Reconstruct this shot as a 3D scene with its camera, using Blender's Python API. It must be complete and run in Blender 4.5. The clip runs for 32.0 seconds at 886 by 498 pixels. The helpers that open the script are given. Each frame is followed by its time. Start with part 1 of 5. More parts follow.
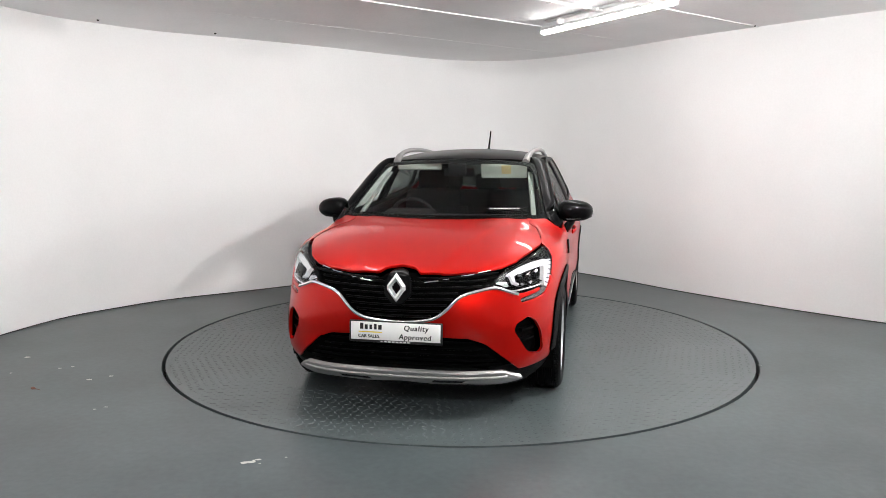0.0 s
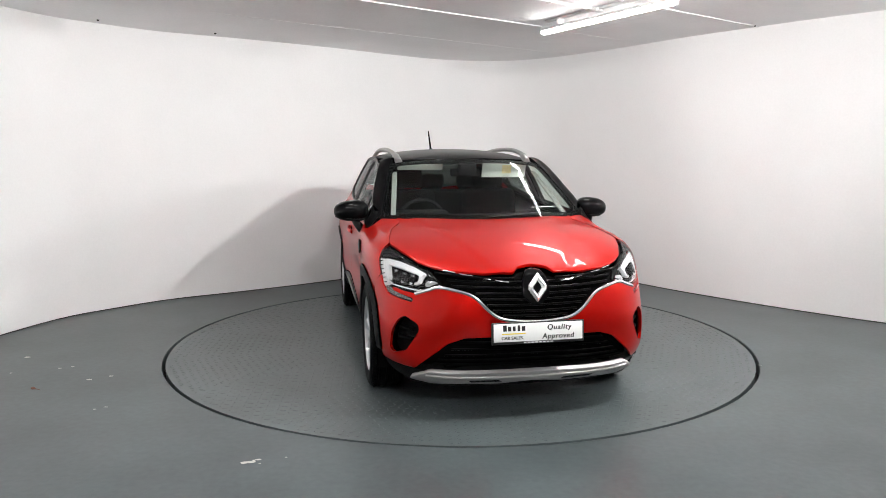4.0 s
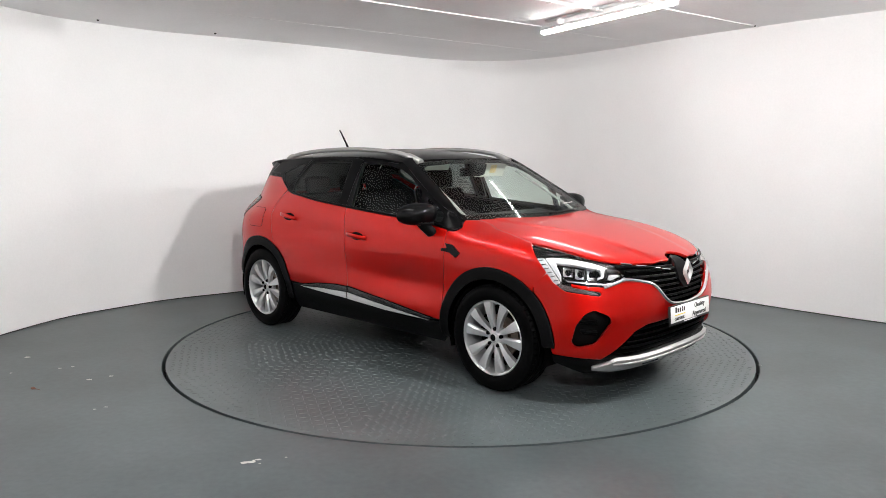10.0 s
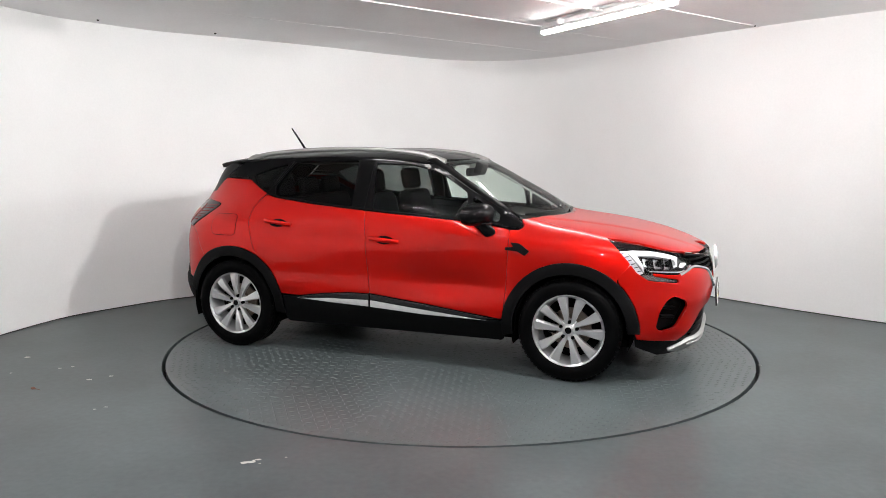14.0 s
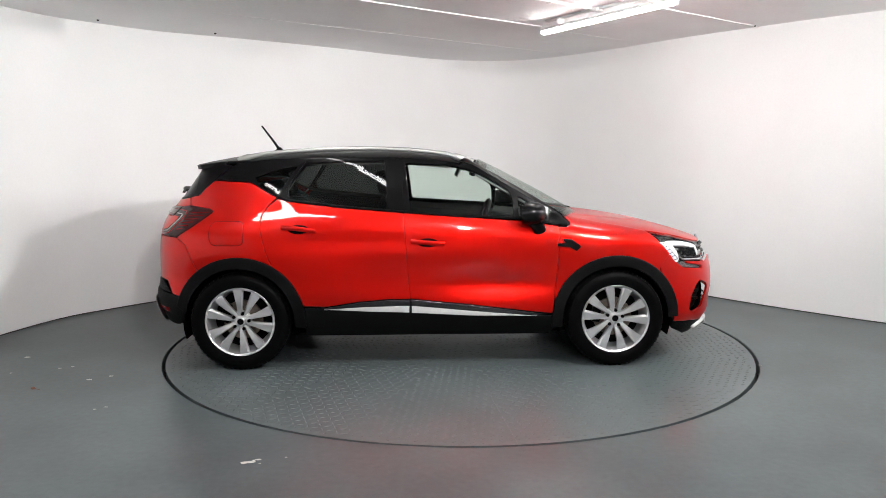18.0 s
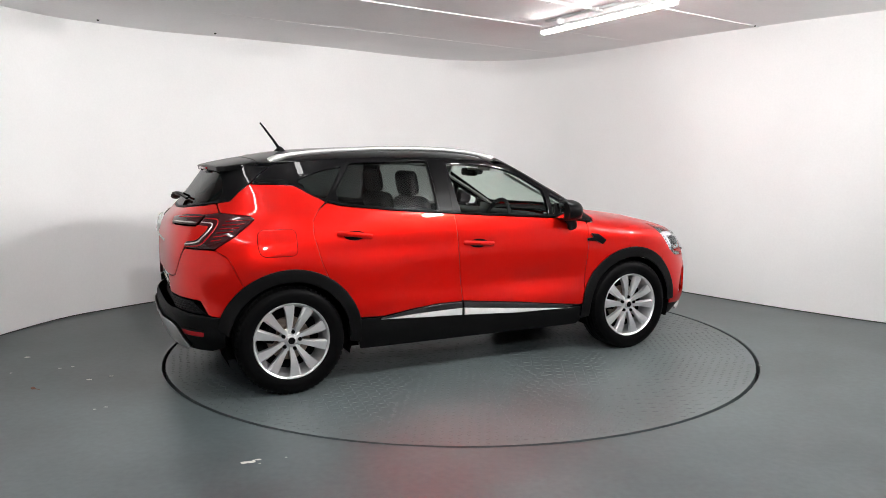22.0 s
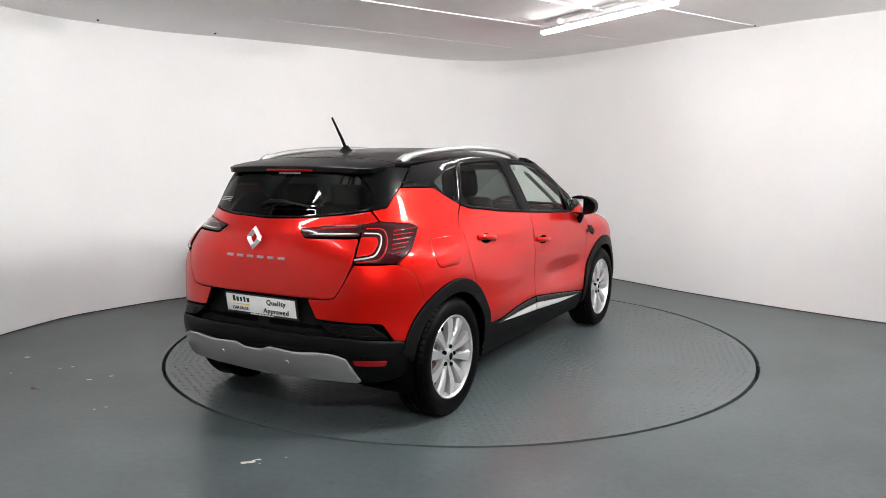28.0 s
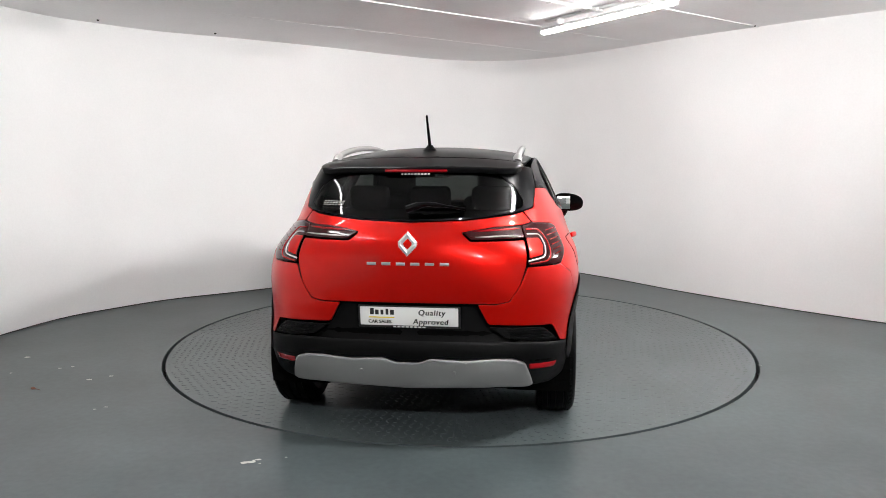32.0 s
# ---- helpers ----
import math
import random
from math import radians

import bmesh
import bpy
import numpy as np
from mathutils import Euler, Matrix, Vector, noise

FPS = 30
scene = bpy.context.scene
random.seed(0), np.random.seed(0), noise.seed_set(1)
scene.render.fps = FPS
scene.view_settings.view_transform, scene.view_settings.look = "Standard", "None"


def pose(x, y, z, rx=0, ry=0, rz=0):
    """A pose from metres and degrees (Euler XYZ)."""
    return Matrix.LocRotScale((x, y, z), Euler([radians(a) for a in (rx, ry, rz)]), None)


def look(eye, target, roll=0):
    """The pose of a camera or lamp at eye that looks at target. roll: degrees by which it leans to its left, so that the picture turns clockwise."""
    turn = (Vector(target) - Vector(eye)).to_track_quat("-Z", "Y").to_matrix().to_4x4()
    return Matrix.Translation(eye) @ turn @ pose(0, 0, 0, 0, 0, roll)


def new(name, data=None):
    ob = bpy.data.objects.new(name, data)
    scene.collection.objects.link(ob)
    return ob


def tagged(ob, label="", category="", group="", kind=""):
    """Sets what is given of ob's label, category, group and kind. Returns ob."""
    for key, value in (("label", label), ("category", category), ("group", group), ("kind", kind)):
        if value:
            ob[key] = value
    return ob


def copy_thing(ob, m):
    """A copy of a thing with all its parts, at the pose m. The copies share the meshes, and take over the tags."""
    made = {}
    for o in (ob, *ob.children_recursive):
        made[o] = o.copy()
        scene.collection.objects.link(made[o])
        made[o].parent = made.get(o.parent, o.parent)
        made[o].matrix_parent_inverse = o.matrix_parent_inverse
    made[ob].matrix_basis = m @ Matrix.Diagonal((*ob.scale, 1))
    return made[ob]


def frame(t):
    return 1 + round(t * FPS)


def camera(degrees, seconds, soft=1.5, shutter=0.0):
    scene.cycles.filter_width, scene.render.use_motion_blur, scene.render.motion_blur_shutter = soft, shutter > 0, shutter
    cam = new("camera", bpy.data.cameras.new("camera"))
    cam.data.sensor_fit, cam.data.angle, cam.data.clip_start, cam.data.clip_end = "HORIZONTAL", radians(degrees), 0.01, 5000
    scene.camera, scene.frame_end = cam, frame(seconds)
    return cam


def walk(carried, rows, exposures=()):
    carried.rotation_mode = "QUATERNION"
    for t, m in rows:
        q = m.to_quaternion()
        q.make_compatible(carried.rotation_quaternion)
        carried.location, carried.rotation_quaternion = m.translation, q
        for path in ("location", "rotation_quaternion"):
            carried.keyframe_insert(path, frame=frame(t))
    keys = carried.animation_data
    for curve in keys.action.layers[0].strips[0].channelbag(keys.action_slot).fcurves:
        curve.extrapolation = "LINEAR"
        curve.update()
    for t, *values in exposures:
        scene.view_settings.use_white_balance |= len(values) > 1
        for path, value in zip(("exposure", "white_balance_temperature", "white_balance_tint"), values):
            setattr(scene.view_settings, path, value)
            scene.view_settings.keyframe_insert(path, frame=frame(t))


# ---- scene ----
# ---- camera ----
# One fixed camera on a stand before the turntable; the world's origin is the turntable's axis.
cam = camera(61.77, 32.0, soft=0.75)
EYE, AHEAD = (0.0, -5.9386, 1.5014), (-0.020836, 0.991666, -0.12714)
STAND = look(EYE, [EYE[i] + AHEAD[i] for i in range(3)], roll=-0.1)
walk(cam, [(0.0, STAND), (32.0, STAND)], exposures=[(0.0, 0.88), (32.0, 0.88)])

# ---- world and light ----
world = bpy.data.worlds.new("world")
world.use_nodes = True
world.node_tree.nodes["Background"].inputs[0].default_value = (0.8, 0.85, 0.9, 1)
world.node_tree.nodes["Background"].inputs[1].default_value = 0.02
scene.world = world
TUBE_POWER, FLOOD_POWER = 29.0, 530.0
# fluorescent battens on the ceiling, all alike: centre x, y; and small floodlights under it, with the place that each is turned to
LAMPS = [(1.194, 0.457), (-0.90, -1.22), (-1.50, -2.50)]
FLOODS = [((1.75, -2.30, 2.60), (-2.2, 0.4, 2.0)), ((4.30, -0.88, 2.60), (-2.0, -2.4, 2.0)), ((0.70, -5.85, 2.60), (-2.4, 0.8, 2.0))]
SPIN, START = 5.7824, -100.95        # turn in degrees a second, and the car's heading at the start
TABLE_R, CEILING_Z = 2.2653, 2.72


# ---- materials ----
def material(name, colour, rough=0.5, metal=0.0, coat=0.0, grain=0.0, grain_scale=40.0, bump=0.0, bump_scale=120.0,
             stains=0.0, stain_scale=2.5, coat_rough=0.03, rough_vary=0.0, spec=0.5):
    """A Principled surface whose colour varies at two scales, with fine relief."""
    m = bpy.data.materials.new(name)
    m.use_nodes = True
    nt = m.node_tree
    b = nt.nodes["Principled BSDF"]
    b.inputs["Roughness"].default_value = rough
    b.inputs["Metallic"].default_value = metal
    b.inputs["Coat Weight"].default_value = coat
    b.inputs["Specular IOR Level"].default_value = spec
    b.inputs["Coat Roughness"].default_value = coat_rough
    b.inputs["Base Color"].default_value = (*colour, 1)
    if not (grain or stains or bump or rough_vary):
        return m
    co = nt.nodes.new("ShaderNodeTexCoord")

    def noise_node(scale, detail):
        n = nt.nodes.new("ShaderNodeTexNoise")
        n.inputs["Scale"].default_value = scale
        n.inputs["Detail"].default_value = detail
        nt.links.new(co.outputs["Object"], n.inputs["Vector"])
        return n.outputs["Fac"]

    def ranged(value, lo, hi):
        r = nt.nodes.new("ShaderNodeMapRange")
        r.inputs["From Min"].default_value, r.inputs["From Max"].default_value = 0.3, 0.7
        r.inputs["To Min"].default_value, r.inputs["To Max"].default_value = lo, hi
        nt.links.new(value, r.inputs["Value"])
        return r.outputs["Result"]

    if grain or stains:
        a = ranged(noise_node(grain_scale, 4), 1 - grain, 1 + grain)
        s = ranged(noise_node(stain_scale, 6), 1 - stains, 1 + stains)
        mul = nt.nodes.new("ShaderNodeMath")
        mul.operation = "MULTIPLY"
        nt.links.new(a, mul.inputs[0])
        nt.links.new(s, mul.inputs[1])
        mix = nt.nodes.new("ShaderNodeVectorMath")
        mix.operation = "SCALE"
        mix.inputs[0].default_value = colour
        nt.links.new(mul.outputs[0], mix.inputs["Scale"])
        nt.links.new(mix.outputs[0], b.inputs["Base Color"])
    if rough_vary:
        nt.links.new(ranged(noise_node(stain_scale * 2.3, 5), rough - rough_vary, rough + rough_vary), b.inputs["Roughness"])
    if bump:
        bp = nt.nodes.new("ShaderNodeBump")
        bp.inputs["Strength"].default_value = bump
        bp.inputs["Distance"].default_value = 0.004
        nt.links.new(noise_node(bump_scale, 4), bp.inputs["Height"])
        nt.links.new(bp.outputs[0], b.inputs["Normal"])
    return m


def glass_material(name, tint, base=0.06):
    """A clear or tinted pane: light passes with the tint, and it mirrors more at a slant."""
    m = bpy.data.materials.new(name)
    m.use_nodes = True
    nt = m.node_tree
    nt.nodes.remove(nt.nodes["Principled BSDF"])
    out = nt.nodes["Material Output"]
    clear = nt.nodes.new("ShaderNodeBsdfTransparent")
    clear.inputs[0].default_value = (*tint, 1)
    gloss = nt.nodes.new("ShaderNodeBsdfGlossy")
    gloss.inputs["Roughness"].default_value = 0.01
    face = nt.nodes.new("ShaderNodeLayerWeight")
    face.inputs["Blend"].default_value = 0.5
    steep = nt.nodes.new("ShaderNodeMath")
    steep.operation = "POWER"
    steep.inputs[1].default_value = 4.5
    nt.links.new(face.outputs["Facing"], steep.inputs[0])
    share = nt.nodes.new("ShaderNodeMath")
    share.operation = "MULTIPLY_ADD"
    share.inputs[1].default_value, share.inputs[2].default_value = 0.50, base
    nt.links.new(steep.outputs[0], share.inputs[0])
    mix = nt.nodes.new("ShaderNodeMixShader")
    nt.links.new(share.outputs[0], mix.inputs[0])
    nt.links.new(clear.outputs[0], mix.inputs[1])
    nt.links.new(gloss.outputs[0], mix.inputs[2])
    nt.links.new(mix.outputs[0], out.inputs["Surface"])
    return m


def glow_material(name, colour, strength):
    m = bpy.data.materials.new(name)
    m.use_nodes = True
    b = m.node_tree.nodes["Principled BSDF"]
    b.inputs["Base Color"].default_value = (0.9, 0.9, 0.9, 1)
    b.inputs["Emission Color"].default_value = (*colour, 1)
    b.inputs["Emission Strength"].default_value = strength
    return m


WALL_PAINT = material("white_wall_paint", (0.90, 0.897, 0.895), 0.75, grain=0.015, grain_scale=60, stains=0.02, stain_scale=1.2, bump=0.25, bump_scale=35)
CEILING_PAINT = material("ceiling_paint", (0.87, 0.865, 0.865), 0.8, grain=0.02, stains=0.04, stain_scale=0.9, bump=0.1)
FLOOR_PAINT = material("grey_floor_paint", (0.060, 0.075, 0.078), 0.35, grain=0.12, grain_scale=25, stains=0.24, stain_scale=1.4, bump=0.04, bump_scale=70, spec=0.38)
TABLE_PAINT = material("grey_tread_plate_paint", (0.068, 0.083, 0.086), 0.36, grain=0.10, grain_scale=30, stains=0.16, stain_scale=1.6, bump=0.04, bump_scale=60)
GAP_BLACK = material("gap_black", (0.008, 0.008, 0.008), 0.9)
JOINT_DARK = material("joint_dark", (0.05, 0.05, 0.048), 0.85, grain=0.35, grain_scale=14, stains=0.3, stain_scale=5)
CHIP = material("bare_concrete", (0.55, 0.54, 0.50), 0.8, grain=0.2, grain_scale=80)
LEAF = material("dry_leaf", (0.16, 0.06, 0.03), 0.7, grain=0.3, grain_scale=90)
TRIM_WHITE = material("white_strip", (0.80, 0.80, 0.80), 0.5, grain=0.02)
BATTEN = material("batten_steel", (0.60, 0.60, 0.60), 0.45, grain=0.03, bump=0.02)
TUBE = glow_material("lit_diffuser", (1.0, 0.985, 0.975), TUBE_POWER)
FLOOD = glow_material("lit_flood_lens", (1.0, 0.985, 0.975), FLOOD_POWER)

PAINT = material("red_metallic_paint", (0.50, 0.0042, 0.0016), 0.36, metal=0.62, coat=0.54, coat_rough=0.006, grain=0.06, grain_scale=900, spec=0.06)
GLOSS_BLACK = material("gloss_black_paint", (0.002, 0.002, 0.0023), 0.3, coat=0.24, coat_rough=0.010, spec=0.02)
GRILLE_BLACK = material("grille_plastic", (0.003, 0.003, 0.003), 0.35, spec=0.06)
MATT_BLACK = material("textured_black_plastic", (0.002, 0.002, 0.0022), 0.5, grain=0.12, grain_scale=300, bump=0.15, bump_scale=700, spec=0.10)
SATIN_BLACK = material("satin_black_trim", (0.0018, 0.0018, 0.002), 0.30, spec=0.05)
# sheenless black with the shade of gaps and recesses put in; also wiper rubber
DEEP_BLACK = material("unlit_black", (0.003, 0.003, 0.003), 0.95, spec=0.0)
CHROME = material("chrome", (0.85, 0.85, 0.86), 0.08, metal=1.0)
SILVER = material("satin_silver_paint", (0.38, 0.375, 0.37), 0.40, metal=0.7, grain=0.03, grain_scale=600)
ALLOY = material("silver_alloy", (0.64, 0.64, 0.65), 0.30, metal=0.8, grain=0.03, grain_scale=400)
CLADDING = material("glossy_dark_cladding", (0.012, 0.012, 0.013), 0.22, spec=0.55)
RUBBER = material("tyre_rubber", (0.0018, 0.0018, 0.002), 0.42, grain=0.2, grain_scale=120, bump=0.08, bump_scale=260, spec=0.04)
BRAKE = material("brake_iron", (0.25, 0.20, 0.17), 0.4, metal=0.9, grain=0.15)
CLEAR = glass_material("clear_glass", (0.80, 0.87, 0.83), 0.016)
LAMP_GLASS = glass_material("lamp_glass", (0.95, 0.96, 0.96), 0.04)
PRIVACY = glass_material("privacy_glass", (0.15, 0.165, 0.16), 0.018)
REAR_TINT = glass_material("dark_rear_glass", (0.045, 0.05, 0.048), 0.022)
LAMP_SILVER = material("lamp_reflector", (0.85, 0.86, 0.88), 0.15, metal=0.9)
LAMP_SMOKE = material("smoked_reflector", (0.55, 0.55, 0.57), 0.22, metal=0.9)
LAMP_WHITE = material("white_light_guide", (0.62, 0.62, 0.64), 0.18, coat=1.0)
LAMP_RED = material("red_lamp_lens", (0.26, 0.004, 0.007), 0.15, coat=0.4, spec=0.2)
LAMP_CLEAR = material("clear_lamp_bar", (0.13, 0.12, 0.12), 0.2, metal=0.3, coat=0.4)
TRIM_GREY = material("light_satin_strip", (0.60, 0.60, 0.60), 0.38, metal=0.3, grain=0.03)
LAMP_DARK = material("smoked_red_lens", (0.024, 0.0015, 0.0026), 0.12, coat=0.35, spec=0.15)
LAMP_BAR = material("pale_light_bar", (0.50, 0.48, 0.48), 0.2, metal=0.3, coat=0.4)
BADGE = material("bright_satin_chrome", (0.86, 0.86, 0.86), 0.26, metal=0.7)
PLATE_WHITE = material("plate_white", (0.82, 0.82, 0.80), 0.35, grain=0.01)
PLATE_BLACK = material("plate_black", (0.012, 0.012, 0.012), 0.4)
PLATE_YELLOW = material("plate_yellow", (0.80, 0.62, 0.03), 0.4)
SEAT_CLOTH = material("dark_seat_cloth", (0.004, 0.004, 0.0045), 0.85, spec=0.03, grain=0.2, grain_scale=40)
CABIN_PLASTIC = material("cabin_plastic", (0.010, 0.010, 0.011), 0.6, spec=0.12, grain=0.15, grain_scale=60)
HEADLINING = material("grey_headlining", (0.42, 0.42, 0.40), 0.9, grain=0.05, grain_scale=300)
# assumed grey for the unseen back wall, dark enough to cut the front fill
FILL_CUT_GREY = material("fill_cut_grey", (0.30, 0.30, 0.30), 0.8, grain=0.03, stains=0.06, bump=0.2, bump_scale=35)
PILLAR_TRIM = material("grey_pillar_trim", (0.22, 0.23, 0.22), 0.8, grain=0.04, grain_scale=300)
VISOR = material("pale_visor", (0.62, 0.65, 0.60), 0.75, grain=0.03)
STICKER = material("sticker_yellow", (0.75, 0.60, 0.30), 0.6)


# ---- the car's shape ----
def table(*pts):
    """A smooth curve through (v, value) pairs, held straight past its ends."""
    vs = [p[0] for p in pts]
    ys = [p[1] for p in pts]
    n = len(pts)
    sl = [(ys[i + 1] - ys[i]) / (vs[i + 1] - vs[i]) for i in range(n - 1)]
    m = [sl[0]] + [(sl[i - 1] * (vs[i + 1] - vs[i]) + sl[i] * (vs[i] - vs[i - 1])) / (vs[i + 1] - vs[i - 1])
                   for i in range(1, n - 1)] + [sl[-1]]

    def value(v):
        if v <= vs[0]:
            return ys[0] + m[0] * (v - vs[0])
        if v >= vs[-1]:
            return ys[-1] + m[-1] * (v - vs[-1])
        i = 0
        while v > vs[i + 1]:
            i += 1
        h = vs[i + 1] - vs[i]
        k = (v - vs[i]) / h
        return ((2 * k ** 3 - 3 * k ** 2 + 1) * ys[i] + (k ** 3 - 2 * k ** 2 + k) * h * m[i]
                + (3 * k ** 2 - 2 * k ** 3) * ys[i + 1] + (k ** 3 - k ** 2) * h * m[i + 1])
    return value


def ease(v, a, b):
    k = min(1.0, max(0.0, (v - a) / (b - a)))
    return k * k * (3 - 2 * k)


# the car's shape, half of it: x forward from the middle of the wheelbase, y outward, z up
NOSE_X, TAIL_X = 1.25, -1.15
NOSE = table((0.16, 2.03), (0.24, 2.10), (0.32, 2.15), (0.45, 2.165), (0.55, 2.19), (0.65, 2.195), (0.75, 2.18),
             (0.82, 2.15), (0.90, 2.11), (1.05, 2.02))
TAIL = table((0.18, 1.86), (0.30, 1.95), (0.40, 2.0), (0.50, 2.02), (0.60, 2.0), (0.75, 1.995), (0.90, 1.995),
             (1.0, 1.985), (1.08, 1.955), (1.14, 1.90), (1.25, 1.80), (1.42, 1.665), (1.5, 1.60))
SECTION = table((0.18, 0.78), (0.26, 0.825), (0.34, 0.856), (0.42, 0.868), (0.52, 0.867), (0.62, 0.861), (0.72, 0.864),
                (0.82, 0.872), (0.90, 0.872), (0.98, 0.860), (1.05, 0.843), (1.12, 0.818), (1.2, 0.782), (1.3, 0.735),
                (1.4, 0.682), (1.48, 0.63), (1.56, 0.54))
HOOD = table((0.8, 1.10), (1.0, 1.075), (1.2, 1.05), (1.37, 1.03), (1.6, 0.995), (1.85, 0.94), (2.0, 0.895), (2.1, 0.86), (2.2, 0.81))
TAIL_P = table((0.2, 3.7), (0.80, 3.7), (1.0, 3.2), (1.1, 3.1), (1.2, 3.5), (1.4, 4.8), (1.5, 5.2))
NOSE_P = table((0.2, 3.4), (0.45, 3.3), (0.65, 2.9), (0.85, 2.45), (1.0, 2.3))
ROOF = table((-1.75, 1.424), (-1.6, 1.458), (-1.4, 1.495), (-1.15, 1.525), (-0.85, 1.54), (-0.5, 1.546), (-0.2, 1.54), (0.1, 1.515), (0.3, 1.482), (0.5, 1.43))
SCREEN = table((1.0, 1.27), (1.05, 1.18), (1.2, 0.915), (1.33, 0.668), (1.45, 0.43), (1.5, 0.31), (1.55, 0.17))


def half_width(x, z):
    w = SECTION(z)
    w += 0.022 * math.exp(-((x + 1.32) / 0.42) ** 2 - ((z - 0.80) / 0.22) ** 2)
    w += 0.018 * math.exp(-((x - 1.32) / 0.42) ** 2 - ((z - 0.70) / 0.20) ** 2)
    # a hollow low on the front door, and the rear door flaring to its foot
    w -= 0.030 * math.exp(-((x - 0.48) / 0.34) ** 2 - ((z - 0.60) / 0.085) ** 2)
    w += 0.022 * math.exp(-((x + 0.80) / 0.36) ** 2) * ease(z, 0.90, 0.68) * ease(z, 0.40, 0.55)
    w -= 0.010 * math.exp(-((x + 0.45) / 0.75) ** 2 - ((z - 0.90) / 0.055) ** 2)
    if x > 0.1:
        w -= ease(z, 0.93, 1.1) * 0.065 * ((x - 0.1) / 0.9) ** 2
    if x < -0.5:
        w -= ease(z, 0.95, 1.15) * 0.055 * ((-0.5 - x) / 0.9) ** 2
    k = ease(x, 0.85, 1.15)
    if k > 0 and z > 0.78:
        h = min(1.0, (z - 0.78) / (HOOD(x) - 0.78))
        w2 = (0.872 + 0.012 * math.exp(-((x - 1.32) / 0.42) ** 2)) * max(0.0, 1 - h ** 4) ** 0.25
        w = w * (1 - k) + w2 * k
    if x > NOSE_X:
        h = min(1.0, (x - NOSE_X) / (NOSE(z) - NOSE_X))
        p = NOSE_P(z)
        w *= max(0.0, 1 - h ** p) ** (1 / p)
    if x < TAIL_X:
        h = min(1.0, (x - TAIL_X) / (-TAIL(z) - TAIL_X))
        p = TAIL_P(z)
        w *= max(0.0, 1 - h ** p) ** (1 / p)
    return w


def solve(test, a, b):
    """Where test turns from true to false between a and b."""
    for _ in range(26):
        c = (a + b) / 2
        if test(c):
            a = c
        else:
            b = c
    return (a + b) / 2


def at_side(x, z):
    return (x, half_width(x, z), z)


def at_nose(s, z):
    c, d = math.cos(s / 1.15), math.sin(s / 1.15)
    r = solve(lambda q: half_width(1.0 + q * c, z) > q * abs(d), 0.3, 1.4)
    return (1.0 + r * c, r * d, z)


def at_tail(s, z):
    c, d = math.cos(s / 1.0), math.sin(s / 1.0)
    r = solve(lambda q: half_width(-1.0 - q * c, z) > q * abs(d), 0.3, 1.3)
    return (-1.0 - r * c, r * d, z)


def at_hood(x, y):
    ridge = 0.50 - 0.27 * (x - 1.1)
    dome = 0.007 * ease(abs(y), ridge + 0.035, ridge - 0.035)
    return (x, y, solve(lambda z: half_width(x, z) > abs(y), 0.6, HOOD(x)) + dome - 0.004)


def at_roof(x, y):
    return (x, y, ROOF(x) - (0.05 - 0.03 * ease(-x, 1.2, 1.6)) * (y / 0.6) ** 2 - 0.02 * (y / 0.62) ** 8)


def at_screen(y, z):
    return (SCREEN(z) - 0.17 * (y / 0.7) ** 2, y, z)


# ---- builders ----
def mesh_object(name, verts, faces, mat, parent=None, label="", normals=None, smooth=True):
    me = bpy.data.meshes.new(name)
    me.from_pydata(verts, [], faces)
    me.materials.append(mat)
    if smooth:
        me.polygons.foreach_set("use_smooth", [True] * len(me.polygons))
    if normals:
        me.normals_split_custom_set_from_vertices(normals)
    me.update()
    ob = new(name, me)
    ob.parent = parent
    if label:
        ob["label"] = label
    return ob


def part(name, bm, mat, parent=None, label="", smooth_angle=40):
    me = bpy.data.meshes.new(name)
    for f in bm.faces:
        f.smooth = True
    for e in bm.edges:
        if len(e.link_faces) == 2 and e.calc_face_angle(0) > radians(smooth_angle):
            e.smooth = False
    bm.to_mesh(me)
    bm.free()
    me.materials.append(mat)
    ob = new(name, me)
    ob.parent = parent
    if label:
        ob["label"] = label
    return ob


def empty(name, label="", category="", group="", kind=""):
    return tagged(new(name), label, category, group, kind)


def rbox(sx, sy, sz, r=0.01, seg=2, m=None):
    """A box with rounded edges about the origin, moved by m."""
    bm = bmesh.new()
    bmesh.ops.create_cube(bm, size=1)
    bmesh.ops.scale(bm, vec=(sx, sy, sz), verts=bm.verts)
    r = min(r, 0.45 * min(sx, sy, sz))
    bmesh.ops.bevel(bm, geom=bm.edges[:], offset=r, segments=seg, affect="EDGES", profile=0.5)
    if m is not None:
        bmesh.ops.transform(bm, matrix=m, verts=bm.verts)
    return bm


def join(*bms):
    """Several bmeshes as one."""
    out = bmesh.new()
    for b in bms:
        me = bpy.data.meshes.new("piece")
        b.to_mesh(me)
        b.free()
        out.from_mesh(me)
        bpy.data.meshes.remove(me)
    return out


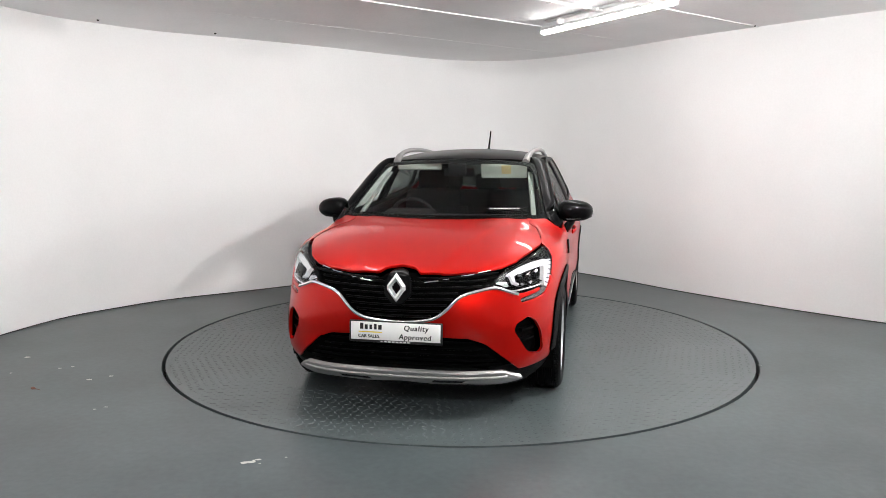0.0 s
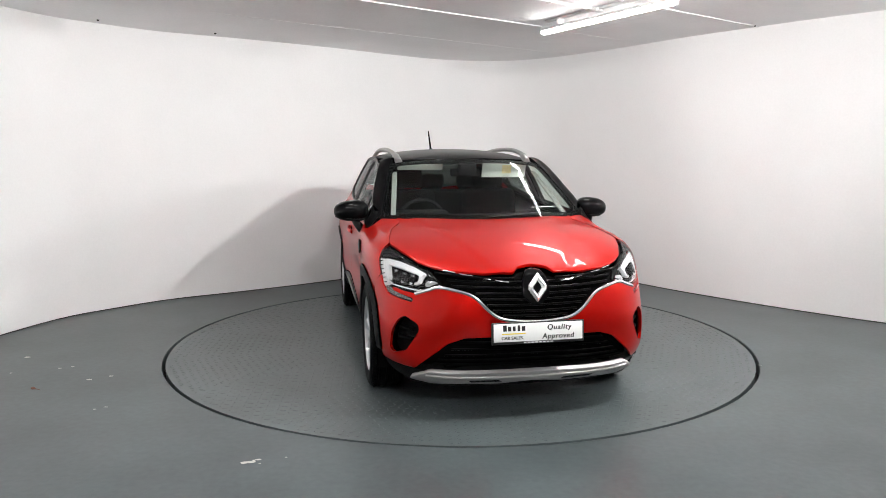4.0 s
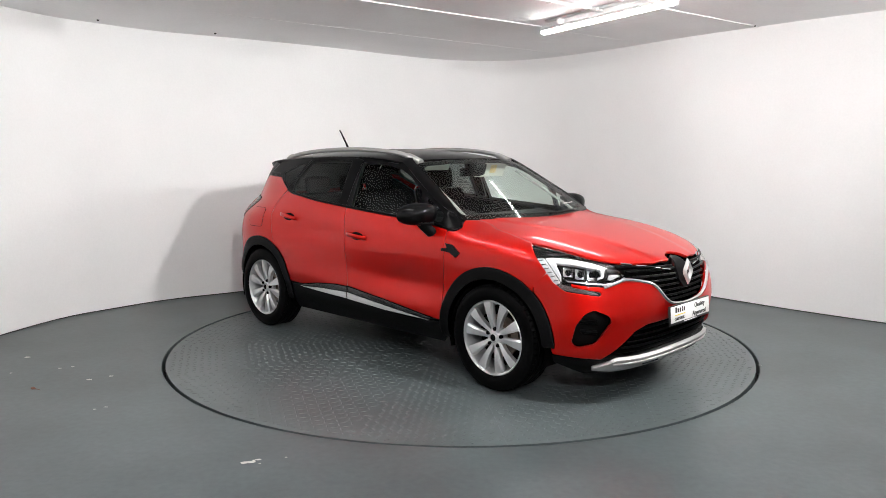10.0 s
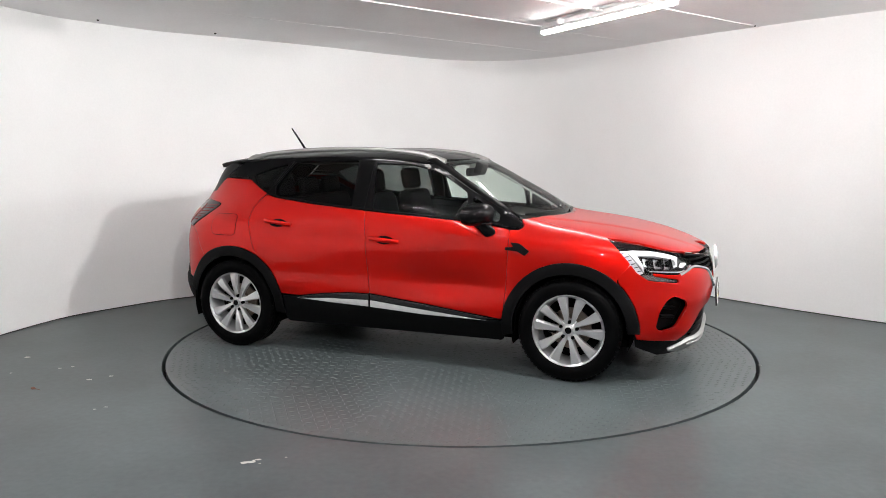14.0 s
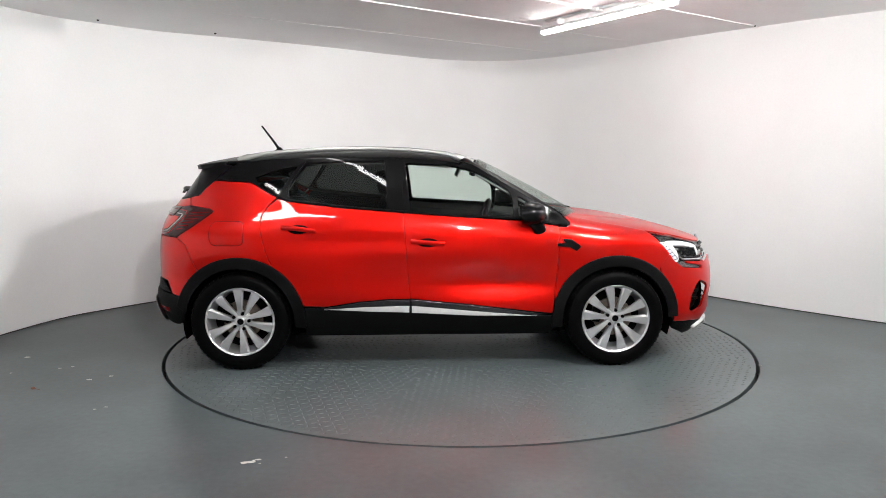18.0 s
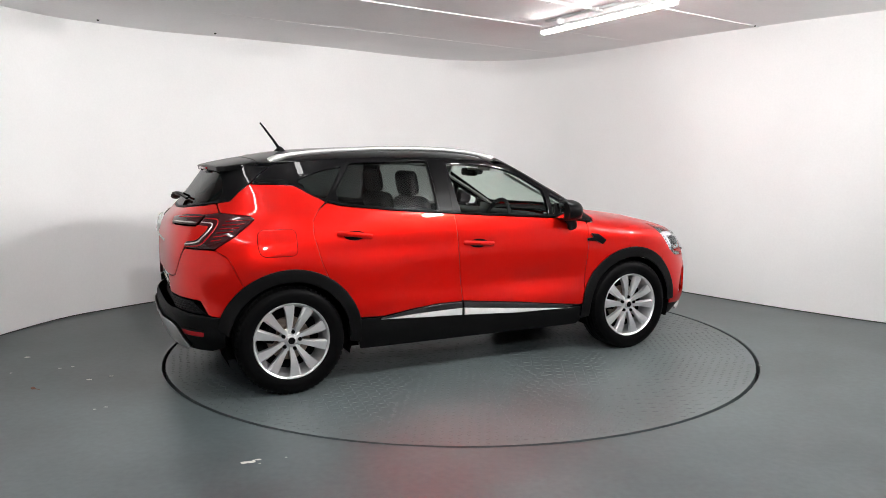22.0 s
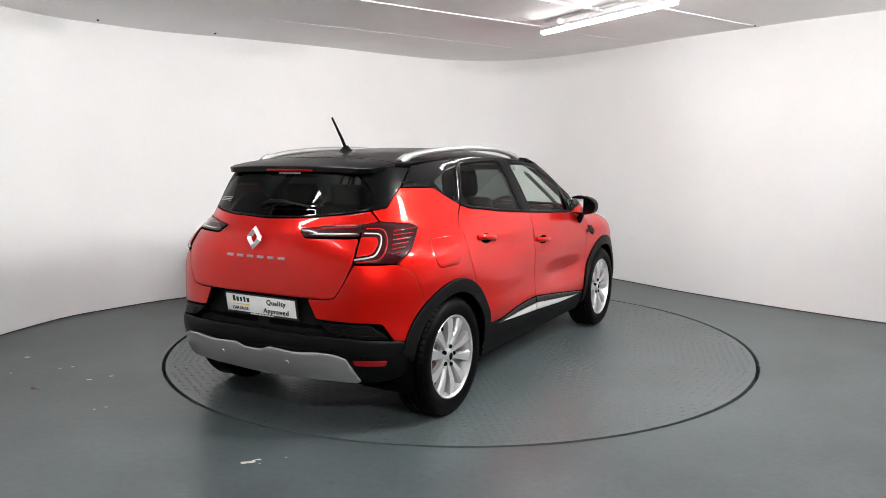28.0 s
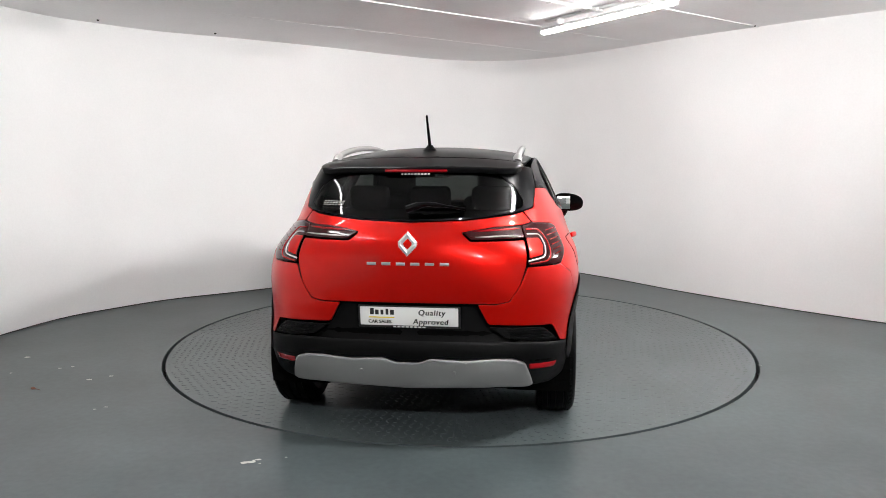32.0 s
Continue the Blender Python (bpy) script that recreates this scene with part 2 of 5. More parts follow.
def lathe(profile, n=48, m=None):
    """A closed or open profile of (radius, y) turned about the y axis."""
    bm = bmesh.new()
    rings = []
    for i in range(n):
        a = 2 * math.pi * i / n
        rings.append([bm.verts.new((r * math.sin(a), y, r * math.cos(a))) for r, y in profile])
    for i in range(n):
        p, q = rings[i], rings[(i + 1) % n]
        for j in range(len(profile) - 1):
            bm.faces.new((p[j], q[j], q[j + 1], p[j + 1]))
    bmesh.ops.recalc_face_normals(bm, faces=bm.faces)
    if m is not None:
        bmesh.ops.transform(bm, matrix=m, verts=bm.verts)
    return bm


def tube(points, radius, n=10, flat=1.0, up=(0, 0, 1)):
    """A round or flattened bar along points; radius: one number, or one for each point."""
    pts = [Vector(p) for p in points]
    rad = radius if isinstance(radius, (list, tuple)) else [radius] * len(pts)
    bm = bmesh.new()
    rings = []
    for i, p in enumerate(pts):
        t = (pts[min(i + 1, len(pts) - 1)] - pts[max(i - 1, 0)]).normalized()
        b = t.cross(Vector(up))
        b = b.normalized() if b.length > 1e-4 else t.orthogonal().normalized()
        u = b.cross(t).normalized()
        rings.append([bm.verts.new(p + rad[i] * (b * math.cos(a) + u * flat * math.sin(a)))
                      for a in (2 * math.pi * k / n for k in range(n))])
    for r, s in zip(rings, rings[1:]):
        for k in range(n):
            bm.faces.new((r[k], r[(k + 1) % n], s[(k + 1) % n], s[k]))
    bm.faces.new(rings[0][::-1])
    bm.faces.new(rings[-1])
    bmesh.ops.recalc_face_normals(bm, faces=bm.faces)
    return bm


def glide(points, n=8):
    """A smooth line through the points, n steps a span."""
    pts = [Vector(p) for p in points]
    out = []
    for i in range(len(pts) - 1):
        a, b, c, d = pts[max(i - 1, 0)], pts[i], pts[i + 1], pts[min(i + 2, len(pts) - 1)]
        for k in range(n):
            t = k / n
            out.append(0.5 * (2 * b + (c - a) * t + (2 * a - 5 * b + 4 * c - d) * t * t + (3 * b - a - 3 * c + d) * t ** 3))
    return out + [pts[-1]]


def sym(half):
    """A whole outline from its half with s >= 0, which begins and ends on the middle line or beside it."""
    return list(half) + [(-s, z) for s, z in reversed(half) if abs(s) > 1e-6]


def fillet(pts, r, n=4):
    """Corners rounded off by up to r."""
    pts = [Vector(p[:2]) for p in pts]
    if r <= 0:
        return pts
    out = []
    for i, p in enumerate(pts):
        a, b = pts[i - 1] - p, pts[(i + 1) % len(pts)] - p
        da, db = min(r, 0.48 * a.length), min(r, 0.48 * b.length)
        a, b = p + a.normalized() * da, p + b.normalized() * db
        for k in range(n + 1):
            t = k / n
            out.append(a * (1 - t) ** 2 + p * 2 * t * (1 - t) + b * t * t)
    return out


def dense(pts, step, closed=True):
    out = []
    n = len(pts)
    for i in range(n if closed else n - 1):
        a, b = pts[i], pts[(i + 1) % n]
        d = (b - a).length
        if d < 1e-5:
            continue
        k = max(1, math.ceil(d / step))
        out += [a + (b - a) * (j / k) for j in range(k)]
    return out if closed else out + [pts[-1]]


def offset(pts, d):
    """The closed outline moved inward by d (it runs anticlockwise)."""
    out = []
    for i, p in enumerate(pts):
        t = pts[(i + 1) % len(pts)] - pts[i - 1]
        t = t.normalized() if t.length > 1e-9 else Vector((1, 0))
        out.append(p + Vector((-t.y, t.x)) * d)
    return out


def area2(pts):
    return sum(a.x * b.y - a.y * b.x for a, b in zip(pts, pts[1:] + pts[:1])) / 2


def within(p, poly):
    x, y, ins = p[0], p[1], False
    for i in range(len(poly)):
        a, b = poly[i - 1], poly[i]
        if (a.y > y) != (b.y > y) and x < (b.x - a.x) * (y - a.y) / (b.y - a.y) + a.x:
            ins = not ins
    return ins


def frame_at(chart, q):
    """Place, outward normal and the two tangents of a chart at q."""
    h = 0.004
    p = Vector(chart(q[0], q[1]))
    du = (Vector(chart(q[0] + h, q[1])) - Vector(chart(q[0] - h, q[1]))) / (2 * h)
    dv = (Vector(chart(q[0], q[1] + h)) - Vector(chart(q[0], q[1] - h))) / (2 * h)
    n = du.cross(dv)
    n = n.normalized() if n.length > 1e-9 else Vector((0, 0, 1))
    core = Vector((max(-0.8, min(0.8, p.x)), 0, min(0.75, p.z)))
    if n.dot(p - core) < 0:
        n = -n
    return p, n, du, dv


def panel(name, chart, outline, mat, parent, side=1, holes=(), step=0.035, r=0.02, gap=0.0014, depth=0.018, lift=0.0,
          roll=0.005, label="", edge=0.55):
    """A sheet of the body cut out of a chart of its shape, with rolled edges and a flange."""
    from mathutils.geometry import delaunay_2d_cdt
    loops = []
    for k, o in enumerate([outline, *holes]):
        pts = dense(fillet(o, r if k == 0 else 0.02), step)
        if area2(pts) < 0:
            pts.reverse()
        loops.append(offset(pts, gap if k == 0 else -gap))
    inner = [offset(l, roll if k == 0 else -roll) for k, l in enumerate(loops)]
    co, edges = [], []
    for l in loops:
        base = len(co)
        co += l
        edges += [(base + i, base + (i + 1) % len(l)) for i in range(len(l))]
    rim = len(co)
    bound = [q for l in loops for q in l]
    keys = {}
    for q in bound:
        keys.setdefault((round(q.x / step), round(q.y / step)), []).append(q)

    def clear(q, d):
        i, j = round(q[0] / step), round(q[1] / step)
        return all((q - b).length > d for a in (-1, 0, 1) for c in (-1, 0, 1) for b in keys.get((i + a, j + c), ()))

    def inside(q):
        return within(q, loops[0]) and not any(within(q, h) for h in loops[1:])

    co += [q for l in inner for q in l if inside(q) and clear(q, roll * 0.7)]
    xs, ys = [q.x for q in loops[0]], [q.y for q in loops[0]]
    for i in range(math.ceil((max(xs) - min(xs)) / step)):
        for j in range(math.ceil((max(ys) - min(ys)) / step)):
            q = Vector((min(xs) + (i + 0.5 + 0.25 * (j % 2)) * step, min(ys) + (j + 0.5) * step))
            if inside(q) and clear(q, step * 0.55):
                co.append(q)
    vs, _, fs, *_ = delaunay_2d_cdt(co, edges, [], 0, 1e-6)
    where = {(round(q.x, 6), round(q.y, 6)): i for i, q in enumerate(co)}
    src = [where.get((round(v.x, 6), round(v.y, 6)), -1) for v in vs]
    verts, norms, frames = [], [], []
    for v in vs:
        p, n, du, dv = frame_at(chart, v)
        frames.append((p, n, du, dv))
        verts.append(p + n * lift)
        norms.append(n)
    skirt_v, skirt_n, skirt_f = [], [], []
    at = {s: i for i, s in enumerate(src) if s >= 0}
    base = 0
    nv = len(verts)
    for l in loops:
        m = len(l)
        ring = []
        for i in range(m):
            k = at.get(base + i)
            if k is None:
                ring.append(None)
                continue
            t2 = (l[(i + 1) % m] - l[i - 1])
            o2 = Vector((t2.y, -t2.x))
            p, n, du, dv = frames[k]
            o = du * o2.x + dv * o2.y
            o = o.normalized() if o.length > 1e-9 else n
            verts[k] = p + n * (lift - roll * 0.35)
            norms[k] = (n + edge * o).normalized()
            skirt_v += [verts[k].copy(), p + n * (lift - depth)]
            skirt_n += [(n * 0.4 + o).normalized(), o]
            ring.append((k, nv + len(skirt_v) - 2))
        for i in range(m):
            a, b = ring[i], ring[(i + 1) % m]
            if a and b:
                skirt_f.append((a[1], a[1] + 1, b[1] + 1, b[1]))
        base += m
    faces = []
    for f in fs:
        c = sum((vs[i] for i in f), Vector((0, 0))) / len(f)
        if not inside(c):
            continue
        a, b, d = (verts[i] for i in f[:3])
        g = (b - a).cross(d - a)
        faces.append(tuple(f) if g.dot(frames[f[0]][1]) > 0 else tuple(reversed(f)))
    verts, norms, faces = verts + skirt_v, norms + skirt_n, faces + skirt_f
    if side < 0:
        verts = [Vector((v.x, -v.y, v.z)) for v in verts]
        norms = [Vector((n.x, -n.y, n.z)) for n in norms]
        faces = [tuple(reversed(f)) for f in faces]
    return mesh_object(name, verts, faces, mat, parent, label, norms)


def moulding(name, chart, line, width, height, mat, parent, side=1, label="", r=0.03, closed=False, lift=0.0, step=0.02, taper=False):
    """A raised strip with a rounded section along a line on a chart."""
    pts = [Vector(p) for p in line]
    if closed:
        pts = dense(fillet(pts, r), step)
    else:
        f = fillet(pts, r)
        k = 5
        pts = dense([pts[0]] + f[k:-k] + [pts[-1]], step, False) if len(pts) > 2 else dense(pts, step, False)
    sect = [(-0.5, -0.6), (-0.5, 0.35), (-0.3, 0.9), (0.0, 1.0), (0.3, 0.9), (0.5, 0.35), (0.5, -0.6)]
    verts, faces = [], []
    n = len(pts)
    for i, q in enumerate(pts):
        t2 = pts[(i + 1) % n if closed else min(i + 1, n - 1)] - pts[i - 1 if closed or i else 0]
        p, nn, du, dv = frame_at(chart, q)
        t = (du * t2.x + dv * t2.y)
        t = t.normalized() if t.length > 1e-9 else du.normalized()
        b = nn.cross(t).normalized()
        k = 1.0
        if taper:
            k = max(0.12, min(1.0, 6 * min(i, n - 1 - i) / n))
        verts += [p + b * (a * width * k) + nn * (lift + h * height * (0.4 + 0.6 * k)) for a, h in sect]
    m = len(sect)
    for i in range(n if closed else n - 1):
        a, b = i * m, (i + 1) % n * m
        faces += [(a + j, a + j + 1, b + j + 1, b + j) for j in range(m - 1)]
    if not closed:
        faces += [tuple(range(m))[::-1], tuple((n - 1) * m + j for j in range(m))]
    if side < 0:
        verts = [Vector((v.x, -v.y, v.z)) for v in verts]
    bm = bmesh.new()
    bv = [bm.verts.new(v) for v in verts]
    for f in faces:
        bm.faces.new([bv[i] for i in f])
    bmesh.ops.recalc_face_normals(bm, faces=bm.faces)
    return part(name, bm, mat, parent, label, 50)


def lettering(text, size, m, mat, parent, name="lettering", depth=0.0008, shear=0.0, spacing=1.0):
    cu = bpy.data.curves.new("letters", "FONT")
    cu.body, cu.size, cu.extrude, cu.shear, cu.space_character = text, size, depth, shear, spacing
    cu.align_x, cu.align_y = "CENTER", "CENTER"
    tmp = bpy.data.objects.new("letters", cu)
    me = bpy.data.meshes.new_from_object(tmp)
    bpy.data.objects.remove(tmp)
    bpy.data.curves.remove(cu)
    # a bolder face: the outlines set side by side
    bm = bmesh.new()
    for d in (-0.03, -0.01, 0.01, 0.03):
        me.transform(Matrix.Translation((d * size, 0, 0)))
        bm.from_mesh(me)
        me.transform(Matrix.Translation((-d * size, 0, 0)))
    bm.to_mesh(me)
    bm.free()
    me.transform(m)
    me.materials.clear()
    me.materials.append(mat)
    me.name = name
    ob = new(name, me)
    ob.parent = parent
    return ob




# ---- the room ----
# the wall's line in plan, from behind the camera round the back to the right
# stretches out of view are assumed, kept close so that more light bounces
WALL_PLAN = [(-2.2, -7.2), (-3.7, -6.1), (-4.25, -4.0), (-4.15, -1.8), (-3.93, -0.5), (-3.68, 0.62), (-3.36, 1.15), (-2.98, 1.6), (-2.48, 1.97),
             (-1.95, 2.38), (-1.4, 2.86), (-0.8, 3.45), (-0.25, 3.9), (0.28, 4.09), (0.72, 4.06), (1.15, 3.8), (1.52, 3.38),
             (1.95, 2.82), (2.4, 2.15), (2.85, 1.58), (3.22, 1.15), (3.58, 0.78), (4.3, 0.05), (4.8, -1.0), (4.9, -3.2), (4.1, -6.0), (2.2, -7.2)]


def build_room():
    # floor, with a round opening for the turntable
    n = 128
    verts, faces = [], []
    for k, (r, z) in enumerate(((TABLE_R + 0.013, -0.12), (TABLE_R + 0.013, -0.003), (TABLE_R + 0.018, 0.0), (3.2, 0.0), (5.0, 0.0), (11.0, 0.0))):
        for i in range(n):
            a = 2 * math.pi * i / n
            wob = 0.003 * math.sin(5 * a + 1) + 0.002 * math.sin(23 * a) if k == 2 else 0.0
            verts.append(((r + wob) * math.cos(a), (r + wob) * math.sin(a), z))
    for k in range(5):
        for i in range(n):
            j = (i + 1) % n
            faces.append((k * n + i, (k + 1) * n + i, (k + 1) * n + j, k * n + j))
    floor = mesh_object("floor", verts, faces, FLOOR_PAINT, smooth=False)
    tagged(floor, "worn grey painted concrete floor with scuffs", "floor", kind="structure")
    pit = mesh_object("turntable_pit", [(2.4 * math.cos(2 * math.pi * i / 48), 2.4 * math.sin(2 * math.pi * i / 48), -0.1) for i in range(48)],
                      [tuple(range(48))], GAP_BLACK, smooth=False)
    tagged(pit, "dark shallow pit under the steel turntable", "pit", kind="structure")

    # the curved wall
    line = [Vector((x, y)) for x, y in WALL_PLAN]
    line = glide(line, 6)
    thick = 0.12
    verts, faces = [], []
    m = len(line)
    for i, p in enumerate(line):
        t = (line[min(i + 1, m - 1)] - line[max(i - 1, 0)]).normalized()
        o = p + Vector((-t.y, t.x)) * thick
        for q in (p, o):
            verts += [(q.x, q.y, -0.02), (q.x, q.y, CEILING_Z + 0.02)]
    for i in range(m - 1):
        a, b = 4 * i, 4 * i + 4
        faces += [(a, a + 1, b + 1, b), (a + 2, b + 2, b + 3, a + 3)]
    wall = mesh_object("wall_curved", verts, faces, WALL_PAINT, smooth=True)
    tagged(wall, "smooth white painted curved studio wall", "wall", kind="structure")
    # thin dark strip of uneven height where the wall meets the floor
    rng = random.Random(9)
    verts, faces = [], []
    for i, p in enumerate(line):
        t = (line[min(i + 1, m - 1)] - line[max(i - 1, 0)]).normalized()
        o = p - Vector((-t.y, t.x)) * 0.004
        verts += [(o.x, o.y, 0.0005), (o.x, o.y, 0.004 + 0.006 * rng.random()), (p.x, p.y, 0.010)]
    for i in range(m - 1):
        a, b = 3 * i, 3 * i + 3
        faces += [(a, a + 1, b + 1, b), (a + 1, a + 2, b + 2, b + 1)]
    joint = mesh_object("trim_floor_joint", verts, faces, JOINT_DARK, smooth=False)
    tagged(joint, "thin dark strip between white wall and grey floor", "trim", kind="structure")
    # unseen wall, added to close the room and darkened to cut fill light
    back = part("wall_back_unseen", rbox(4.9, 0.12, CEILING_Z + 0.04, 0.004, 1, pose(0, -7.28, CEILING_Z / 2)), FILL_CUT_GREY)
    tagged(back, "unseen grey wall added behind the camera to close the room", "wall", kind="structure")
    ceiling = part("ceiling", rbox(13, 14.4, 0.1, 0.004, 1, pose(0.3, -1.9, CEILING_Z + 0.05)), CEILING_PAINT)
    tagged(ceiling, "white painted board ceiling with thin joint strips", "ceiling", kind="structure")

    # joint strips of the ceiling boards, and cut short at the wall
    d = Vector((0.777, 0.629))
    for (x, y), length, w, h, mat in (((-0.55, 0.32), 3.5, 0.022, 0.010, TRIM_WHITE), ((-0.35, 2.08), 4.6, 0.012, 0.003, CEILING_PAINT),
                                      ((1.62, 2.20), 1.6, 0.010, 0.003, CEILING_PAINT), ((2.05, 0.81), 2.15, 0.022, 0.010, TRIM_WHITE)):
        a = math.degrees(math.atan2(d.y, d.x))
        ob = part("ceiling_joint_strip", rbox(length, w, h, 0.002, 1), mat)
        ob.matrix_world = pose(x, y, CEILING_Z - h / 2 - 0.001, 0, 0, a)
        tagged(ob, "thin white strip over a ceiling board joint", "trim", kind="structure")

    # battens
    first = None
    for x, y in LAMPS:
        m = pose(x, y, CEILING_Z, 0, 0, -59.04)
        if first:
            copy_thing(first, m)
            continue
        first = empty("fluorescent_light", "lit white batten light with an opal diffuser under the ceiling", "ceiling light", "ceiling lights")
        first.matrix_world = m
        part("rail", rbox(1.50, 0.040, 0.022, 0.004, 2, pose(0, 0, -0.011)), BATTEN, first)
        part("batten_body", rbox(1.58, 0.064, 0.026, 0.006, 2, pose(0, 0, -0.082)), BATTEN, first)
        for q in (-0.55, 0.55):
            part("clip", rbox(0.035, 0.056, 0.046, 0.004, 2, pose(q, 0, -0.042)), TRIM_WHITE, first)
        for q in (-1, 1):
            part("end_cap", rbox(0.014, 0.064, 0.056, 0.006, 2, pose(q * 0.796, 0, -0.095)), TRIM_WHITE, first)
        arc_pts = [(0.029 * math.sin(a), -0.097 - 0.029 * math.cos(a)) for a in (radians(-95 + 19 * k) for k in range(11))]
        verts = [(q, y2, z2) for q in (-0.788, 0.788) for y2, z2 in arc_pts]
        faces = [(k, k + 1, 12 + k, 11 + k) for k in range(10)] + [tuple(range(11)), tuple(range(21, 10, -1)), (0, 11, 21, 10)]
        bm = bmesh.new()
        bv = [bm.verts.new(v) for v in verts]
        for f in faces:
            bm.faces.new([bv[k] for k in f])
        bmesh.ops.recalc_face_normals(bm, faces=bm.faces)
        part("diffuser", bm, TUBE, first, "glowing opal diffuser")
    for (x, y, z), aim in FLOODS:
        lamp = empty("floodlight", "small grey floodlight with a lit square lens", "floodlight", "floodlights")
        lamp.matrix_world = look((x, y, z), aim)
        part("housing", rbox(0.26, 0.21, 0.05, 0.012, 2, pose(0, 0, 0.030)), BATTEN, lamp)
        part("lens", rbox(0.21, 0.17, 0.008, 0.003, 2, pose(0, 0, 0.002)), FLOOD, lamp, "glowing frosted lens")
        part("bracket", join(rbox(0.30, 0.03, 0.006, 0.002, 1, pose(0, 0, 0.085)), rbox(0.006, 0.03, 0.07, 0.002, 1, pose(-0.147, 0, 0.055)),
                             rbox(0.006, 0.03, 0.07, 0.002, 1, pose(0.147, 0, 0.055))), BATTEN, lamp)
        up = lamp.matrix_world.inverted() @ Vector((x, y, CEILING_Z))
        part("stem", tube([(0, 0, 0.086), up], 0.010, 8), BATTEN, lamp)
    # surface conduit with a saddle and a junction box by the lit batten
    run = empty("conduit", "thin white surface conduit with saddle clips on the ceiling", "conduit")
    part("pipe", tube([(0.35, -0.10, CEILING_Z - 0.012), (1.10, 0.47, CEILING_Z - 0.012)], 0.011, 8), TRIM_WHITE, run)
    part("junction_box", rbox(0.09, 0.06, 0.035, 0.006, 2, pose(1.16, 0.50, CEILING_Z - 0.02, 0, 0, 39)), BATTEN, run)
    part("clip", rbox(0.02, 0.05, 0.03, 0.004, 1, pose(0.72, 0.18, CEILING_Z - 0.014, 0, 0, 39)), TRIM_WHITE, run)
    # small dark fixing heads where strips meet the wall
    for x, y in ((2.84, 1.44), (-3.28, 0.94), (-2.46, 1.72)):
        ob = part("ceiling_bolt", lathe([(0.0, 0.0), (0.012, 0.0), (0.010, 0.010), (0.0, 0.012)], 8, pose(0, 0, 0, -90)), GAP_BLACK)
        ob.location = (x, y, CEILING_Z - 0.001)
        tagged(ob, "small dark fixing head on the ceiling edge", "bolt", "ceiling bolts")

    # paint chips and a dry leaf on the floor
    rng = random.Random(4)
    for x, y, r in ((-1.05, -2.49, 0.013), (-1.02, -2.48, 0.014), (-0.99, -2.45, 0.009), (-1.01, -2.46, 0.006), (-0.97, -2.50, 0.004), (-2.37, -1.08, 0.012), (-2.48, -1.16, 0.013),
                    (-2.11, -1.70, 0.006), (-2.16, -1.74, 0.006), (2.15, -0.75, 0.009), (-3.22, -0.62, 0.016), (-2.75, -0.86, 0.008), (-2.82, -0.90, 0.009), (-3.10, -1.02, 0.006), (-0.86, -2.42, 0.004)):
        bm = bmesh.new()
        vs = [bm.verts.new((r * (0.6 + 0.7 * rng.random()) * 1.6 * math.cos(a), r * (0.5 + 0.7 * rng.random()) * math.sin(a), 0.0015))
              for a in (2 * math.pi * k / 11 for k in range(11))]
        f = bm.faces.new(vs)
        g = bmesh.ops.extrude_face_region(bm, geom=[f])
        bmesh.ops.translate(bm, vec=(0, 0, -0.0013), verts=[v for v in g["geom"] if isinstance(v, bmesh.types.BMVert)])
        bmesh.ops.recalc_face_normals(bm, faces=bm.faces)
        ob = part("paint_chip", bm, CHIP)
        ob.location = (x, y, 0.001)
        tagged(ob, "pale chip in the worn grey floor paint", "paint chip", "paint chips")
    for x, y, a in ((-2.75, -1.36, 60),):
        bm = bmesh.new()
        pts = [(0, -0.030, 0.004), (0.010, -0.012, 0.008), (0.009, 0.010, 0.010), (0, 0.026, 0.003), (-0.009, 0.010, 0.005), (-0.010, -0.012, 0.003)]
        c = bm.verts.new((0, 0, 0.005))
        vs = [bm.verts.new(p) for p in pts]
        for i in range(6):
            bm.faces.new((c, vs[i], vs[(i + 1) % 6]))
        g = bmesh.ops.extrude_face_region(bm, geom=bm.faces[:])
        bmesh.ops.translate(bm, vec=(0, 0, -0.003), verts=[v for v in g["geom"] if isinstance(v, bmesh.types.BMVert)])
        bmesh.ops.recalc_face_normals(bm, faces=bm.faces)
        bm = join(bm, tube([(0, -0.026, 0.004), (0.006, -0.050, 0.003), (0.004, -0.078, 0.0035)], [0.0024, 0.002, 0.0015], 6))
        ob = part("dry_leaf", bm, LEAF)
        ob.matrix_world = pose(x, y, 0.001, 0, 0, a)
        tagged(ob, "small curled brown dry leaf on the floor", "leaf", "dry leaves")


